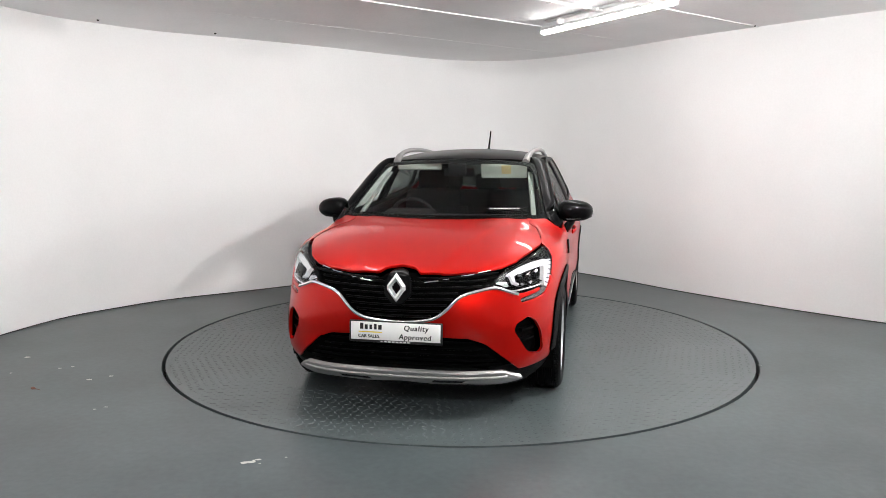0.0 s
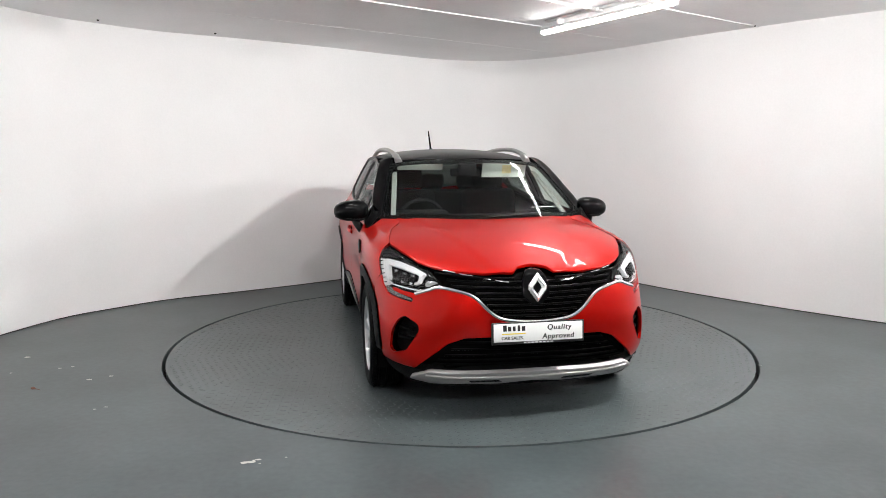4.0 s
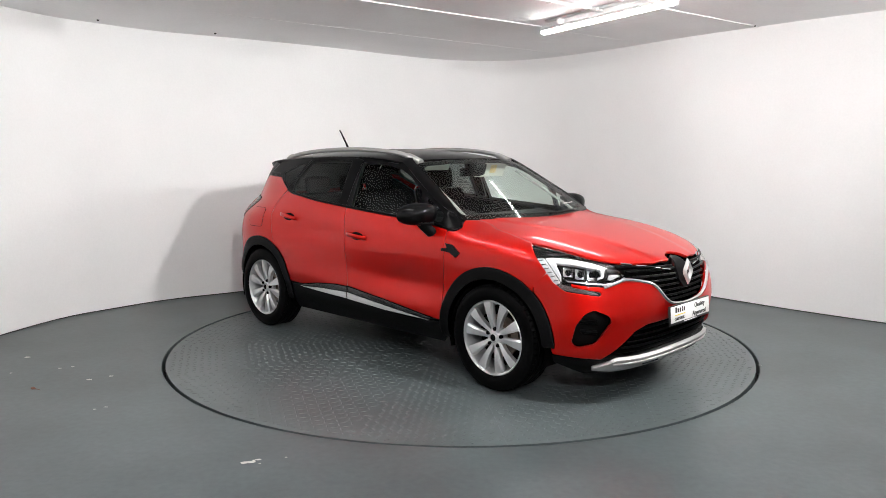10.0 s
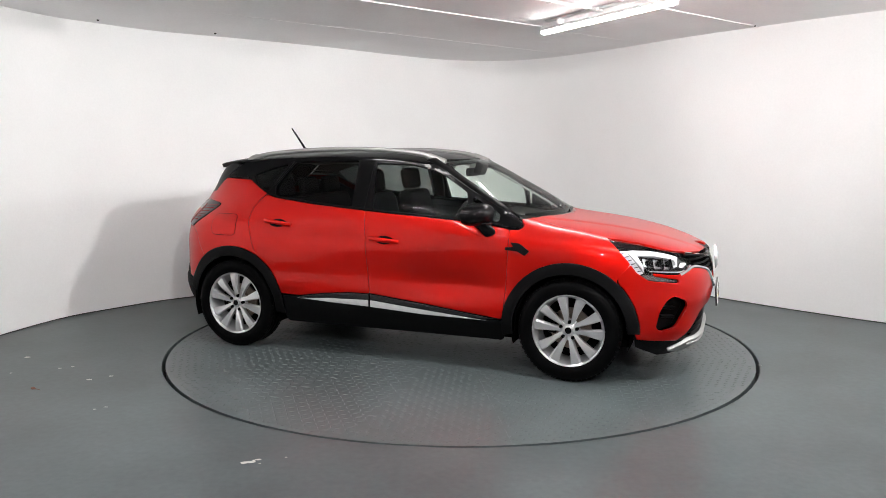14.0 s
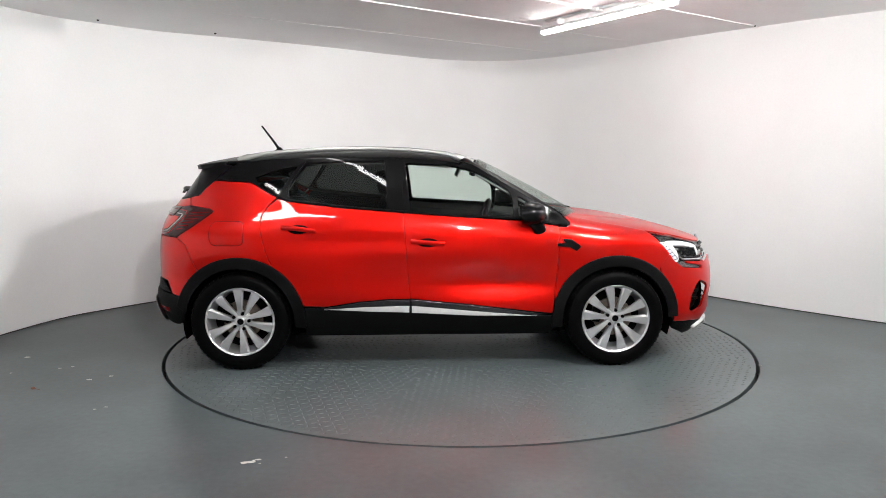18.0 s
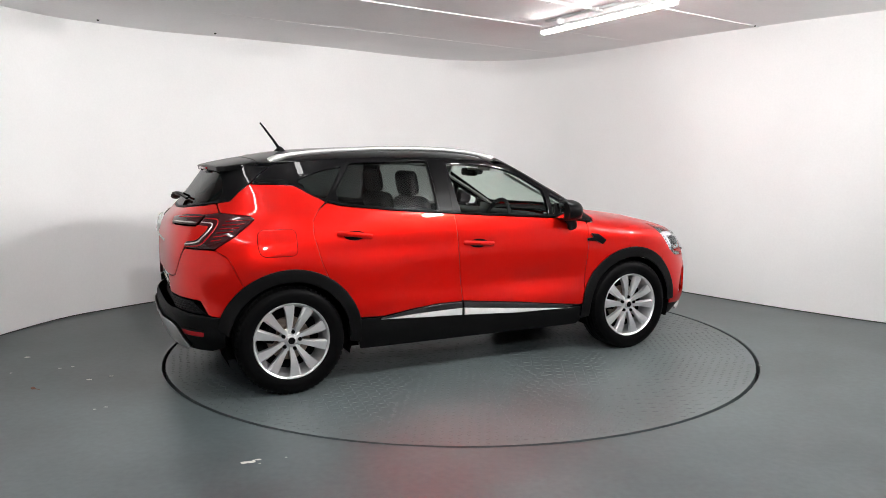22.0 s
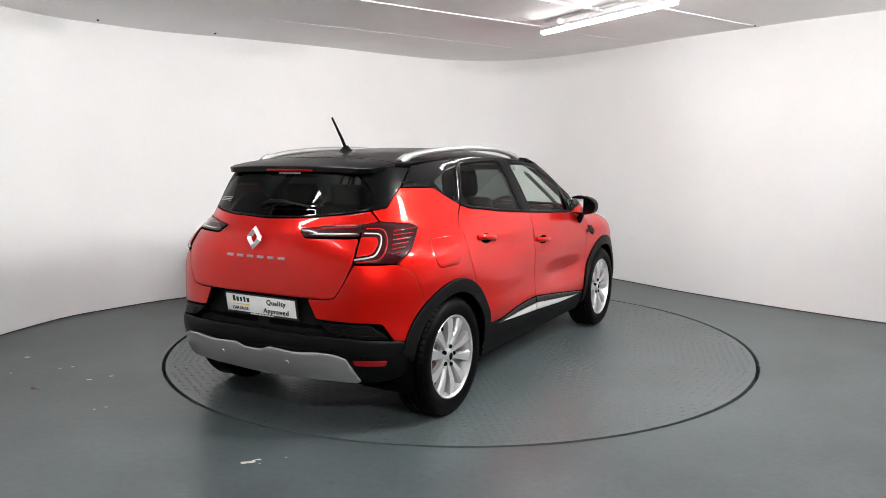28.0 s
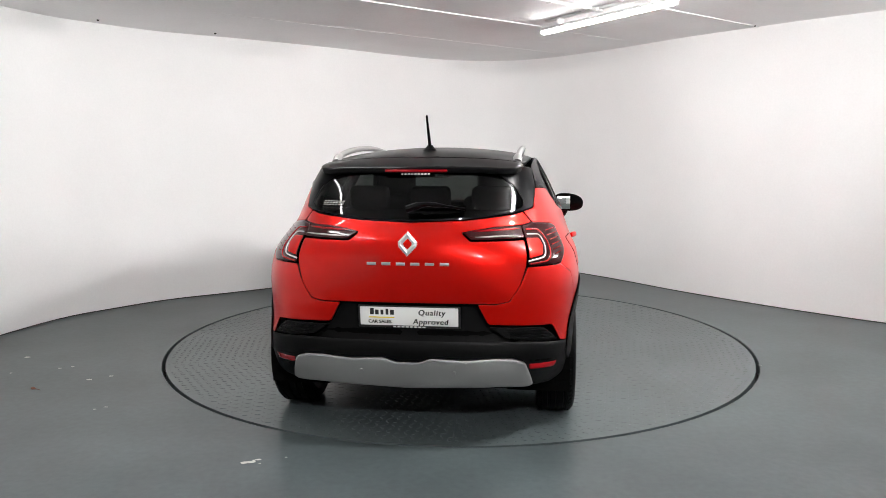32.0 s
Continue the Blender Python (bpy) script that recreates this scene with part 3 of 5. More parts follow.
def build_turntable():
    table = empty("turntable", "round grey steel tread-plate turntable flush with floor", "turntable")
    n, r1 = 16, TABLE_R - 0.012
    for k in range(n):
        a0, a1 = radians(39.5 + 22.4 * k), radians(39.5 + 22.4 * (k + 1))
        if k == n - 1:
            a1 = radians(39.5 + 360)
        g = 0.0002
        top, low = [], []
        arc = [a0 + (a1 - a0) * i / 10 for i in range(11)]
        pts = [(0.001 * math.cos((a0 + a1) / 2), 0.001 * math.sin((a0 + a1) / 2))]
        pts += [(r1 * math.cos(a), r1 * math.sin(a)) for a in arc]
        nx0, ny0 = -math.sin(a0) * g, math.cos(a0) * g
        nx1, ny1 = math.sin(a1) * g, -math.cos(a1) * g
        pts[1] = (pts[1][0] + nx0, pts[1][1] + ny0)
        pts[-1] = (pts[-1][0] + nx1, pts[-1][1] + ny1)
        verts = [(x, y, -0.002) for x, y in pts] + [(x, y, -0.05) for x, y in pts]
        m = len(pts)
        faces = [tuple(range(m))] + [(i, m + i, m + (i + 1) % m, (i + 1) % m) for i in range(m)]
        # raised tread bars, turned crosswise by turns
        pitch = 0.050
        c, s = math.cos(-(a0 + a1) / 2), math.sin(-(a0 + a1) / 2)
        half = (a1 - a0) / 2
        for i in range(2, 47):
            for j in range(-10, 11):
                u, v = i * pitch + (j % 2) * 0.0, j * pitch
                rr = math.hypot(u, v)
                if rr > r1 - 0.035 or rr < 0.12 or abs(math.atan2(v, u)) * rr > half * rr - 0.014:
                    continue
                t = radians(45 if (i + j) % 2 else -45)
                ct, st = math.cos(t), math.sin(t)
                b = len(verts)
                for du, dv, z in ((-0.019, 0, -0.002), (0, -0.006, -0.002), (0.019, 0, -0.002), (0, 0.006, -0.002),
                                  (-0.014, 0, -0.0004), (0, -0.0038, -0.0004), (0.014, 0, -0.0004), (0, 0.0038, -0.0004)):
                    lu, lv = u + du * ct - dv * st, v + du * st + dv * ct
                    verts.append((lu * c + lv * s, -lu * s + lv * c, z))
                faces += [(b + 4, b + 5, b + 6, b + 7)] + [(b + q, b + (q + 1) % 4, b + 4 + (q + 1) % 4, b + 4 + q) for q in range(4)]
        mesh_object("tread_plate", verts, faces, TABLE_PAINT, table, smooth=False)
    return table


# ---- the car ----
def to_nose(x, z):
    return (1.15 * math.atan2(half_width(x, z), x - 1.0), z)


def to_tail(x, z):
    return (math.atan2(half_width(x, z), -1.0 - x), z)


FRONT_X, REAR_X, HUB_Z, TYRE_R = 1.3195, -1.3195, 0.342, 0.342


def arc(cx, r, a0, a1, n=12, cz=HUB_Z):
    """Points round a wheel's centre; angles in degrees from forward, upward positive."""
    return [(cx + r * math.cos(radians(a0 + (a1 - a0) * i / n)), cz + r * math.sin(radians(a0 + (a1 - a0) * i / n))) for i in range(n + 1)]


def mirrored(pts, side):
    return [Vector((p[0], p[1] * side, p[2])) for p in pts]


RED_SILL = [(-0.86, 0.45), (-0.72, 0.447), (-0.5, 0.480), (-0.3, 0.497), (-0.11, 0.498), (0.3, 0.455), (0.7, 0.405), (0.875, 0.385)]
BELT = [(0.90, 1.028), (0.65, 1.060), (0.0, 1.092), (-0.19, 1.104), (-0.6, 1.138), (-0.97, 1.180), (-1.056, 1.203)]
HOOD_SIDE = [(1.02, 0.635), (1.21, 0.685), (1.35, 0.714), (1.48, 0.736), (1.54, 0.742)]
HEADLAMP = [(1.086, 0.955), (0.90, 0.926), (0.80, 0.903), (0.716, 0.882), (0.603, 0.856), (0.528, 0.792), (0.59, 0.750), (0.66, 0.727), (0.76, 0.733),
            (0.85, 0.745), (0.84, 0.722), (0.68, 0.697), (0.685, 0.676), (0.88, 0.698), (0.95, 0.75), (1.03, 0.86)]
FOG = [(0.845, 0.395), (0.822, 0.498), (0.775, 0.567), (0.724, 0.594), (0.639, 0.558), (0.630, 0.522), (0.716, 0.396), (0.814, 0.367)]
GRILLE = [(0.0, 0.872), (0.085, 0.866), (0.118, 0.838), (0.306, 0.832), (0.47, 0.838), (0.597, 0.853), (0.526, 0.792), (0.535, 0.772), (0.43, 0.755),
          (0.335, 0.730), (0.26, 0.645), (0.195, 0.600), (0.08, 0.583), (0.0, 0.580)]
INTAKE = [(0.0, 0.498), (0.38, 0.488), (0.47, 0.455), (0.672, 0.290), (0.58, 0.285), (0.0, 0.283)]


def build_body(car):
    for side in (1, -1):
        # doors
        panel("front_door", at_side, [(-0.132, 0.500), (-0.11, 0.498), (0.3, 0.455), (0.7, 0.405), (0.872, 0.386), (0.885, 0.55), (0.902, 0.75), (0.912, 0.95),
                                      (0.905, 1.002), (0.865, 1.009), (0.65, 1.040), (0.0, 1.084), (-0.178, 1.098), (-0.165, 0.9), (-0.148, 0.66)], PAINT, car, side, r=0.012)
        panel("rear_door", at_side, [(-0.132, 0.498), (-0.148, 0.66), (-0.165, 0.9), (-0.178, 1.098), (-0.6, 1.132), (-0.97, 1.175), (-1.05, 1.197),
                                     (-1.11, 1.15), (-1.155, 1.09), (-1.165, 1.0), (-1.125, 0.831), (-1.085, 0.735)]
              + arc(REAR_X, 0.455, 58, 14, 8) + RED_SILL[1:4], PAINT, car, side, r=0.012)
        # front wing
        panel("front_wing", at_side, [(0.878, 0.386), (0.885, 0.55), (0.902, 0.75), (0.912, 0.95), (0.908, 0.998), (0.968, 0.997), (0.998, 1.018), (0.962, 1.064)] + [(x, at_hood(x, y)[2] + 0.006) for x, y in HOOD_SIDE] + [(at_nose(q, z)[0], z) for q, z in ((1.07, 0.925), (1.03, 0.86), (0.985, 0.80))] + [(1.628, 0.70)]
              + arc(FRONT_X, 0.452, 46, 174, 16), PAINT, car, side, r=0.012)
        # rear quarter
        panel("rear_quarter", at_tail, [to_tail(*q) for q in [(-1.058, 1.203), (-1.11, 1.155), (-1.155, 1.09), (-1.165, 1.0), (-1.125, 0.831), (-1.085, 0.735)]
              + arc(REAR_X, 0.455, 62, 128, 10)] + [(0.885, 0.88), (0.80, 0.93), (0.89, 1.0), (0.98, 1.107), (0.94, 1.125), (0.735, 1.143),
              (0.69, 1.20), (0.785, 1.212), (0.828, 1.262), (0.892, 1.316)] + [to_tail(*q) for q in [(-1.46, 1.315), (-1.244, 1.305), (-1.13, 1.238)]],
              PAINT, car, side, r=0.012, step=0.03, gap=0.0006, edge=0.3)
        # wheel arch trims
        panel("wheel_arch_trim", at_side, arc(FRONT_X, 0.458, 1, 188, 26) + arc(FRONT_X, 0.378, 188, 1, 24), MATT_BLACK, car, side, r=0.008, lift=0.012, depth=0.05, roll=0.010)
        panel("wheel_arch_trim", at_side, arc(REAR_X, 0.460, -6, 166, 26) + arc(REAR_X, 0.378, 172, -6, 24), MATT_BLACK, car, side, r=0.008, lift=0.012, depth=0.05, roll=0.010)
        # sill and lower door cladding
        panel("sill", at_side, [(-0.90, 0.40), (-0.87, 0.443), (-0.72, 0.440), (-0.11, 0.412), (0.72, 0.372), (0.875, 0.375), (0.90, 0.30), (0.86, 0.225), (-0.86, 0.225)],
              MATT_BLACK, car, side, r=0.02, depth=0.04, lift=-0.002)
        panel("door_cladding", at_side, [(-0.128, 0.494), (-0.11, 0.494), (0.3, 0.451), (0.7, 0.401), (0.80, 0.388), (0.72, 0.374), (-0.12, 0.404)], CLADDING, car, side, r=0.006, lift=0.004)
        panel("door_cladding", at_side, [(-0.138, 0.494), (-0.3, 0.493), (-0.5, 0.476), (-0.74, 0.440), (-0.70, 0.425), (-0.13, 0.406)], CLADDING, car, side, r=0.006, lift=0.004)
        panel("sill_strip", at_side, [(-0.124, 0.452), (0.3, 0.412), (0.76, 0.372), (0.3, 0.378), (-0.124, 0.402)], TRIM_GREY, car, side, r=0.004, lift=0.011, roll=0.004)
        panel("sill_strip", at_side, [(-0.139, 0.452), (-0.45, 0.446), (-0.735, 0.430), (-0.45, 0.414), (-0.139, 0.403)], TRIM_GREY, car, side, r=0.004, lift=0.011, roll=0.004)
        # handles, each over a flat black patch that paints the shade in its dish
        for cx, cz, tilt in ((-0.01, 0.893, -4.5), (-0.90, 0.988, -7.0)):
            p, n, du, dv = frame_at(at_side, (cx, cz))
            panel("handle_shade", at_side, [(cx + 0.075 * math.cos(a), cz + 0.032 * math.sin(a)) for a in (2 * math.pi * k / 16 for k in range(16))],
                  DEEP_BLACK, car, side, r=0, lift=0.0012, depth=0.004, roll=0.002)
            z = [cz + (x - cx) * math.tan(radians(tilt)) for x in (cx - 0.115, cx - 0.07, cx, cx + 0.07, cx + 0.115)]
            xs = (cx - 0.115, cx - 0.07, cx, cx + 0.07, cx + 0.115)
            pts = [Vector(at_side(x, q)) + n * h for x, q, h in zip(xs, z, (0.006, 0.024, 0.032, 0.024, 0.006))]
            part("door_handle", tube(mirrored(glide(pts, 5), side), 0.016, 10, 0.55, (0, 1, 0)), PAINT, car, "red painted pull handle")
        # black ornament behind the wheel arch
        panel("wing_ornament", at_side, [(0.89, 0.884), (0.945, 0.888), (0.925, 0.918), (0.990, 0.912), (1.060, 0.862), (1.026, 0.830), (0.975, 0.858), (0.89, 0.864)],
              GLOSS_BLACK, car, side, r=0.006, lift=0.012, roll=0.004)
    # fuel flap, on one flank
    panel("fuel_flap", at_tail, [to_tail(*q) for q in [(-1.50, 1.042), (-1.27, 1.042), (-1.272, 0.882), (-1.50, 0.882)]], PAINT, car, -1, r=0.045, lift=0.0035, depth=0.006, roll=0.004)
    moulding("fuel_flap_gap", at_tail, [to_tail(*q) for q in [(-1.50, 1.042), (-1.27, 1.042), (-1.272, 0.882), (-1.50, 0.882)]], 0.005, 0.0015, DEEP_BLACK, car, -1, r=0.045, closed=True)
    # hood
    panel("hood", at_hood, [(2.05, 0.0), (2.077, 0.082), (2.132, 0.12), (2.10, 0.30), (2.04, 0.45), (1.96, 0.555), (1.87, 0.625), (1.70, 0.695), (1.54, 0.742), (1.48, 0.736), (1.35, 0.714), (1.21, 0.685),
                            (1.02, 0.635), (0.99, 0.62), (1.06, 0.45), (1.12, 0.2), (1.135, 0.0),
                            (1.12, -0.2), (1.06, -0.45), (0.99, -0.62), (1.02, -0.635), (1.21, -0.685), (1.35, -0.714), (1.48, -0.736), (1.54, -0.742), (1.70, -0.695), (1.87, -0.625), (1.96, -0.555),
                            (2.04, -0.45), (2.10, -0.30), (2.132, -0.12), (2.077, -0.082)], PAINT, car, r=0.02, step=0.03)
    # front bumper
    low = [(0.672, 0.290), (0.945, 0.308), to_nose(1.745, 0.36)]
    wheel = [to_nose(*q) for q in arc(FRONT_X, 0.458, 3, 46, 8)]
    half = [(0.0, 0.578), (0.08, 0.581), (0.195, 0.598), (0.26, 0.643), (0.335, 0.728), (0.43, 0.753), (0.535, 0.770), (0.59, 0.748), (0.66, 0.725), (0.76, 0.731),
            (0.85, 0.743), (0.84, 0.720), (0.68, 0.695), (0.685, 0.674), (0.88, 0.696), (0.95, 0.748), (0.984, 0.798), to_nose(1.63, 0.72)] + wheel[::-1] + low[::-1] \
        + [(0.47, 0.455), (0.38, 0.488), (0.0, 0.498)]
    panel("front_bumper", at_nose, sym(half), PAINT, car, r=0.012, step=0.03, holes=[FOG, [(-s, z) for s, z in FOG]])
    panel("bumper_lip", at_nose, sym([(0.0, 0.283), (0.58, 0.285), (0.672, 0.288), (0.945, 0.304), to_nose(1.745, 0.35), to_nose(1.74, 0.25), (0.75, 0.18), (0.0, 0.17)]), MATT_BLACK, car, r=0.02, lift=-0.004, depth=0.06)
    panel("skid_plate", at_nose, sym([(0.0, 0.291), (0.42, 0.291), (0.575, 0.296), (0.71, 0.245), (0.715, 0.228), (0.58, 0.212), (0.40, 0.218), (0.2, 0.212), (0.0, 0.224)]), SILVER, car,
          r=0.01, lift=0.022, depth=0.03, roll=0.010, label="satin silver skid plate")
    moulding("skid_rib", at_nose, [(-0.60, 0.272), (-0.42, 0.268), (0.0, 0.262), (0.42, 0.268), (0.60, 0.272)], 0.016, 0.010, SILVER, car, lift=0.022)
    for s in (-1, 1):
        panel("skid_slot", at_nose, [(s * 0.20, 0.245), (s * 0.38, 0.247), (s * 0.36, 0.232), (s * 0.18, 0.230)], MATT_BLACK, car, r=0.004, lift=0.0235, depth=0.004, roll=0.001)
    # lower intake and its bars
    panel("intake_back", at_nose, sym(INTAKE), DEEP_BLACK, car, r=0.01, lift=-0.05, step=0.06, gap=-0.01)
    for z, w in ((0.45, 0.42), (0.415, 0.46), (0.38, 0.50), (0.345, 0.54), (0.31, 0.58)):
        moulding("intake_bar", at_nose, [(-w, z), (0, z), (w, z)], 0.009, 0.010, SATIN_BLACK, car, lift=-0.034, step=0.05)
    # grille
    panel("grille_back", at_nose, sym(GRILLE), DEEP_BLACK, car, r=0.01, lift=-0.045, step=0.05, gap=-0.012)
    for z, w in ((0.805, 0.50), (0.772, 0.47), (0.738, 0.33), (0.704, 0.30), (0.670, 0.265), (0.636, 0.235), (0.606, 0.18)):
        moulding("grille_bar", at_nose, [(-w, z + 0.012 * w / 0.5), (-0.10, z), (0.10, z), (w, z + 0.012 * w / 0.5)], 0.012, 0.010, GRILLE_BLACK, car, lift=-0.026, step=0.04)
    for side in (1, -1):
        for k in range(4):
            s = 0.15 + 0.1 * k
            moulding("grille_chrome", at_nose, [(s, 0.798 + 0.016 * k), (s + 0.075, 0.808 + 0.016 * k)], 0.010, 0.008, CHROME, car, side, lift=-0.008)
        moulding("grille_upper_bar", at_nose, [(0.12, 0.818), (0.30, 0.822), (0.57, 0.842)], 0.014, 0.010, GLOSS_BLACK, car, side, lift=-0.006)
        moulding("chrome_lip", at_nose, [(0.665, 0.722), (0.59, 0.746), (0.535, 0.768), (0.43, 0.752), (0.335, 0.727), (0.26, 0.642), (0.195, 0.597), (0.08, 0.580), (0.0, 0.577)], 0.020, 0.010, CHROME, car, side,
                 r=0.05, lift=0.002, label="chrome strip under the grille")
        # fog light pocket
        panel("fog_pocket", at_nose, FOG, MATT_BLACK, car, side, r=0.02, lift=-0.06, gap=-0.012)
        for z in (0.45, 0.51):
            moulding("fog_vane", at_nose, [(0.70, z), (0.80, z + 0.01)], 0.02, 0.02, SATIN_BLACK, car, side, lift=-0.05)
        build_headlamp(car, side)
    # badge
    build_badge(car, pose(2.192, 0, 0.770, 90, 0, 90) @ pose(0, 0, 0, -4), 0.155, 0.105, "front_badge")
    panel("badge_mount", at_nose, sym([(0.0, 0.872), (0.05, 0.862), (0.075, 0.80), (0.078, 0.73), (0.03, 0.675), (0.0, 0.67)]), GLOSS_BLACK, car, r=0.01, lift=-0.006, depth=0.03)


def build_badge(car, m, h, w, name):
    """A plain chrome diamond ring."""
    bm = bmesh.new()
    outer = [(0, h / 2 + 0.006), (w / 2, 0.012), (w / 2, -0.012), (0, -h / 2 - 0.006), (-w / 2, -0.012), (-w / 2, 0.012)]
    k = 0.44
    rings = []
    for f, z in ((1.0, 0.0), (0.97, 0.008), (0.72, 0.020), (k + 0.03, 0.008), (k, 0.0)):
        rings.append([bm.verts.new((x * f, y * f * (1.0 if f > 0.8 else 0.98), z)) for x, y in outer])
    for r, s in zip(rings, rings[1:]):
        for i in range(6):
            j = (i + 1) % 6
            bm.faces.new((r[i], r[j], s[j], s[i]))
    bmesh.ops.recalc_face_normals(bm, faces=bm.faces)
    bmesh.ops.transform(bm, matrix=m, verts=bm.verts)
    return part(name, bm, BADGE, car, "plain chrome diamond badge", 12)


def build_headlamp(car, side):
    lamp = panel("headlight", at_nose, HEADLAMP, SATIN_BLACK, car, side, r=0.008, lift=-0.035, depth=0.05, gap=-0.003, step=0.03, label="black-backed headlight with white light guide")
    panel("lamp_corner", at_nose, [(1.080, 0.945), (1.050, 0.892), (0.985, 0.898), (0.880, 0.906), (0.84, 0.908)], GLOSS_BLACK, lamp, side, r=0.006, lift=-0.012, depth=0.02)
    panel("light_guide", at_nose, [(1.050, 0.884), (1.000, 0.888), (0.955, 0.822), (0.905, 0.742), (0.950, 0.724), (1.003, 0.790)],
          LAMP_WHITE, lamp, side, r=0.006, lift=-0.010, depth=0.03, roll=0.006)
    panel("light_guide_tail", at_nose, [(0.903, 0.738), (0.820, 0.724), (0.700, 0.692), (0.690, 0.680), (0.817, 0.690), (0.920, 0.706), (0.944, 0.722)],
          LAMP_CLEAR, lamp, side, r=0.006, lift=-0.010, depth=0.03, roll=0.006)
    panel("light_guide", at_nose, [(0.995, 0.884), (0.956, 0.893), (0.828, 0.886), (0.712, 0.866), (0.626, 0.838), (0.640, 0.824), (0.655, 0.780), (0.690, 0.768), (0.692, 0.780), (0.668, 0.790),
                                   (0.668, 0.822), (0.805, 0.849), (0.930, 0.857), (0.900, 0.790), (0.902, 0.746)],
          LAMP_WHITE, lamp, side, r=0.004, lift=-0.008, depth=0.03, roll=0.005)
    panel("lower_rail", at_nose, [(0.892, 0.776), (0.860, 0.759), (0.650, 0.748), (0.590, 0.756), (0.530, 0.782), (0.522, 0.776), (0.590, 0.744), (0.650, 0.735), (0.860, 0.749)], LAMP_SILVER, lamp, side, r=0.004, lift=-0.008, depth=0.02, roll=0.004)
    for s, z, w in ((0.862, 0.806, 0.030), (0.790, 0.800, 0.032), (0.722, 0.796, 0.028)):
        panel("reflector", at_nose, [(s - w, z - 0.030), (s + w, z - 0.030), (s + w * 0.95, z + 0.042), (s - w * 0.7, z + 0.030)], LAMP_SMOKE, lamp, side, r=0.012, lift=-0.031, depth=0.012, roll=0.012)
        panel("projector", at_nose, [(s - 0.004 + 0.020 * math.cos(a), z + 0.004 + 0.021 * math.sin(a)) for a in (2 * math.pi * k / 14 for k in range(14))], GLOSS_BLACK, lamp, side, r=0, lift=-0.020, depth=0.014, roll=0.008)
        moulding("lamp_fin", at_nose, [(s - w - 0.004, z + 0.036), (s - w + 0.006, z - 0.030)], 0.007, 0.016, SATIN_BLACK, lamp, side, lift=-0.022)
    panel("inner_reflector", at_nose, [(0.620, 0.800), (0.565, 0.806), (0.545, 0.792), (0.600, 0.768), (0.630, 0.770)], LAMP_SMOKE, lamp, side, r=0.006, lift=-0.022, depth=0.012)
    for k in range(7):
        moulding("light_guide_rib", at_nose, [(1.040 - 0.019 * k, 0.868 - 0.023 * k), (1.008 - 0.018 * k, 0.875 - 0.023 * k)], 0.005, 0.003, GLOSS_BLACK, lamp, side, lift=-0.007)
    ob = panel("lens", at_nose, HEADLAMP, LAMP_GLASS, lamp, side, r=0.008, lift=0.001, depth=0.006, gap=0.002, step=0.03)
    ob.visible_shadow = False


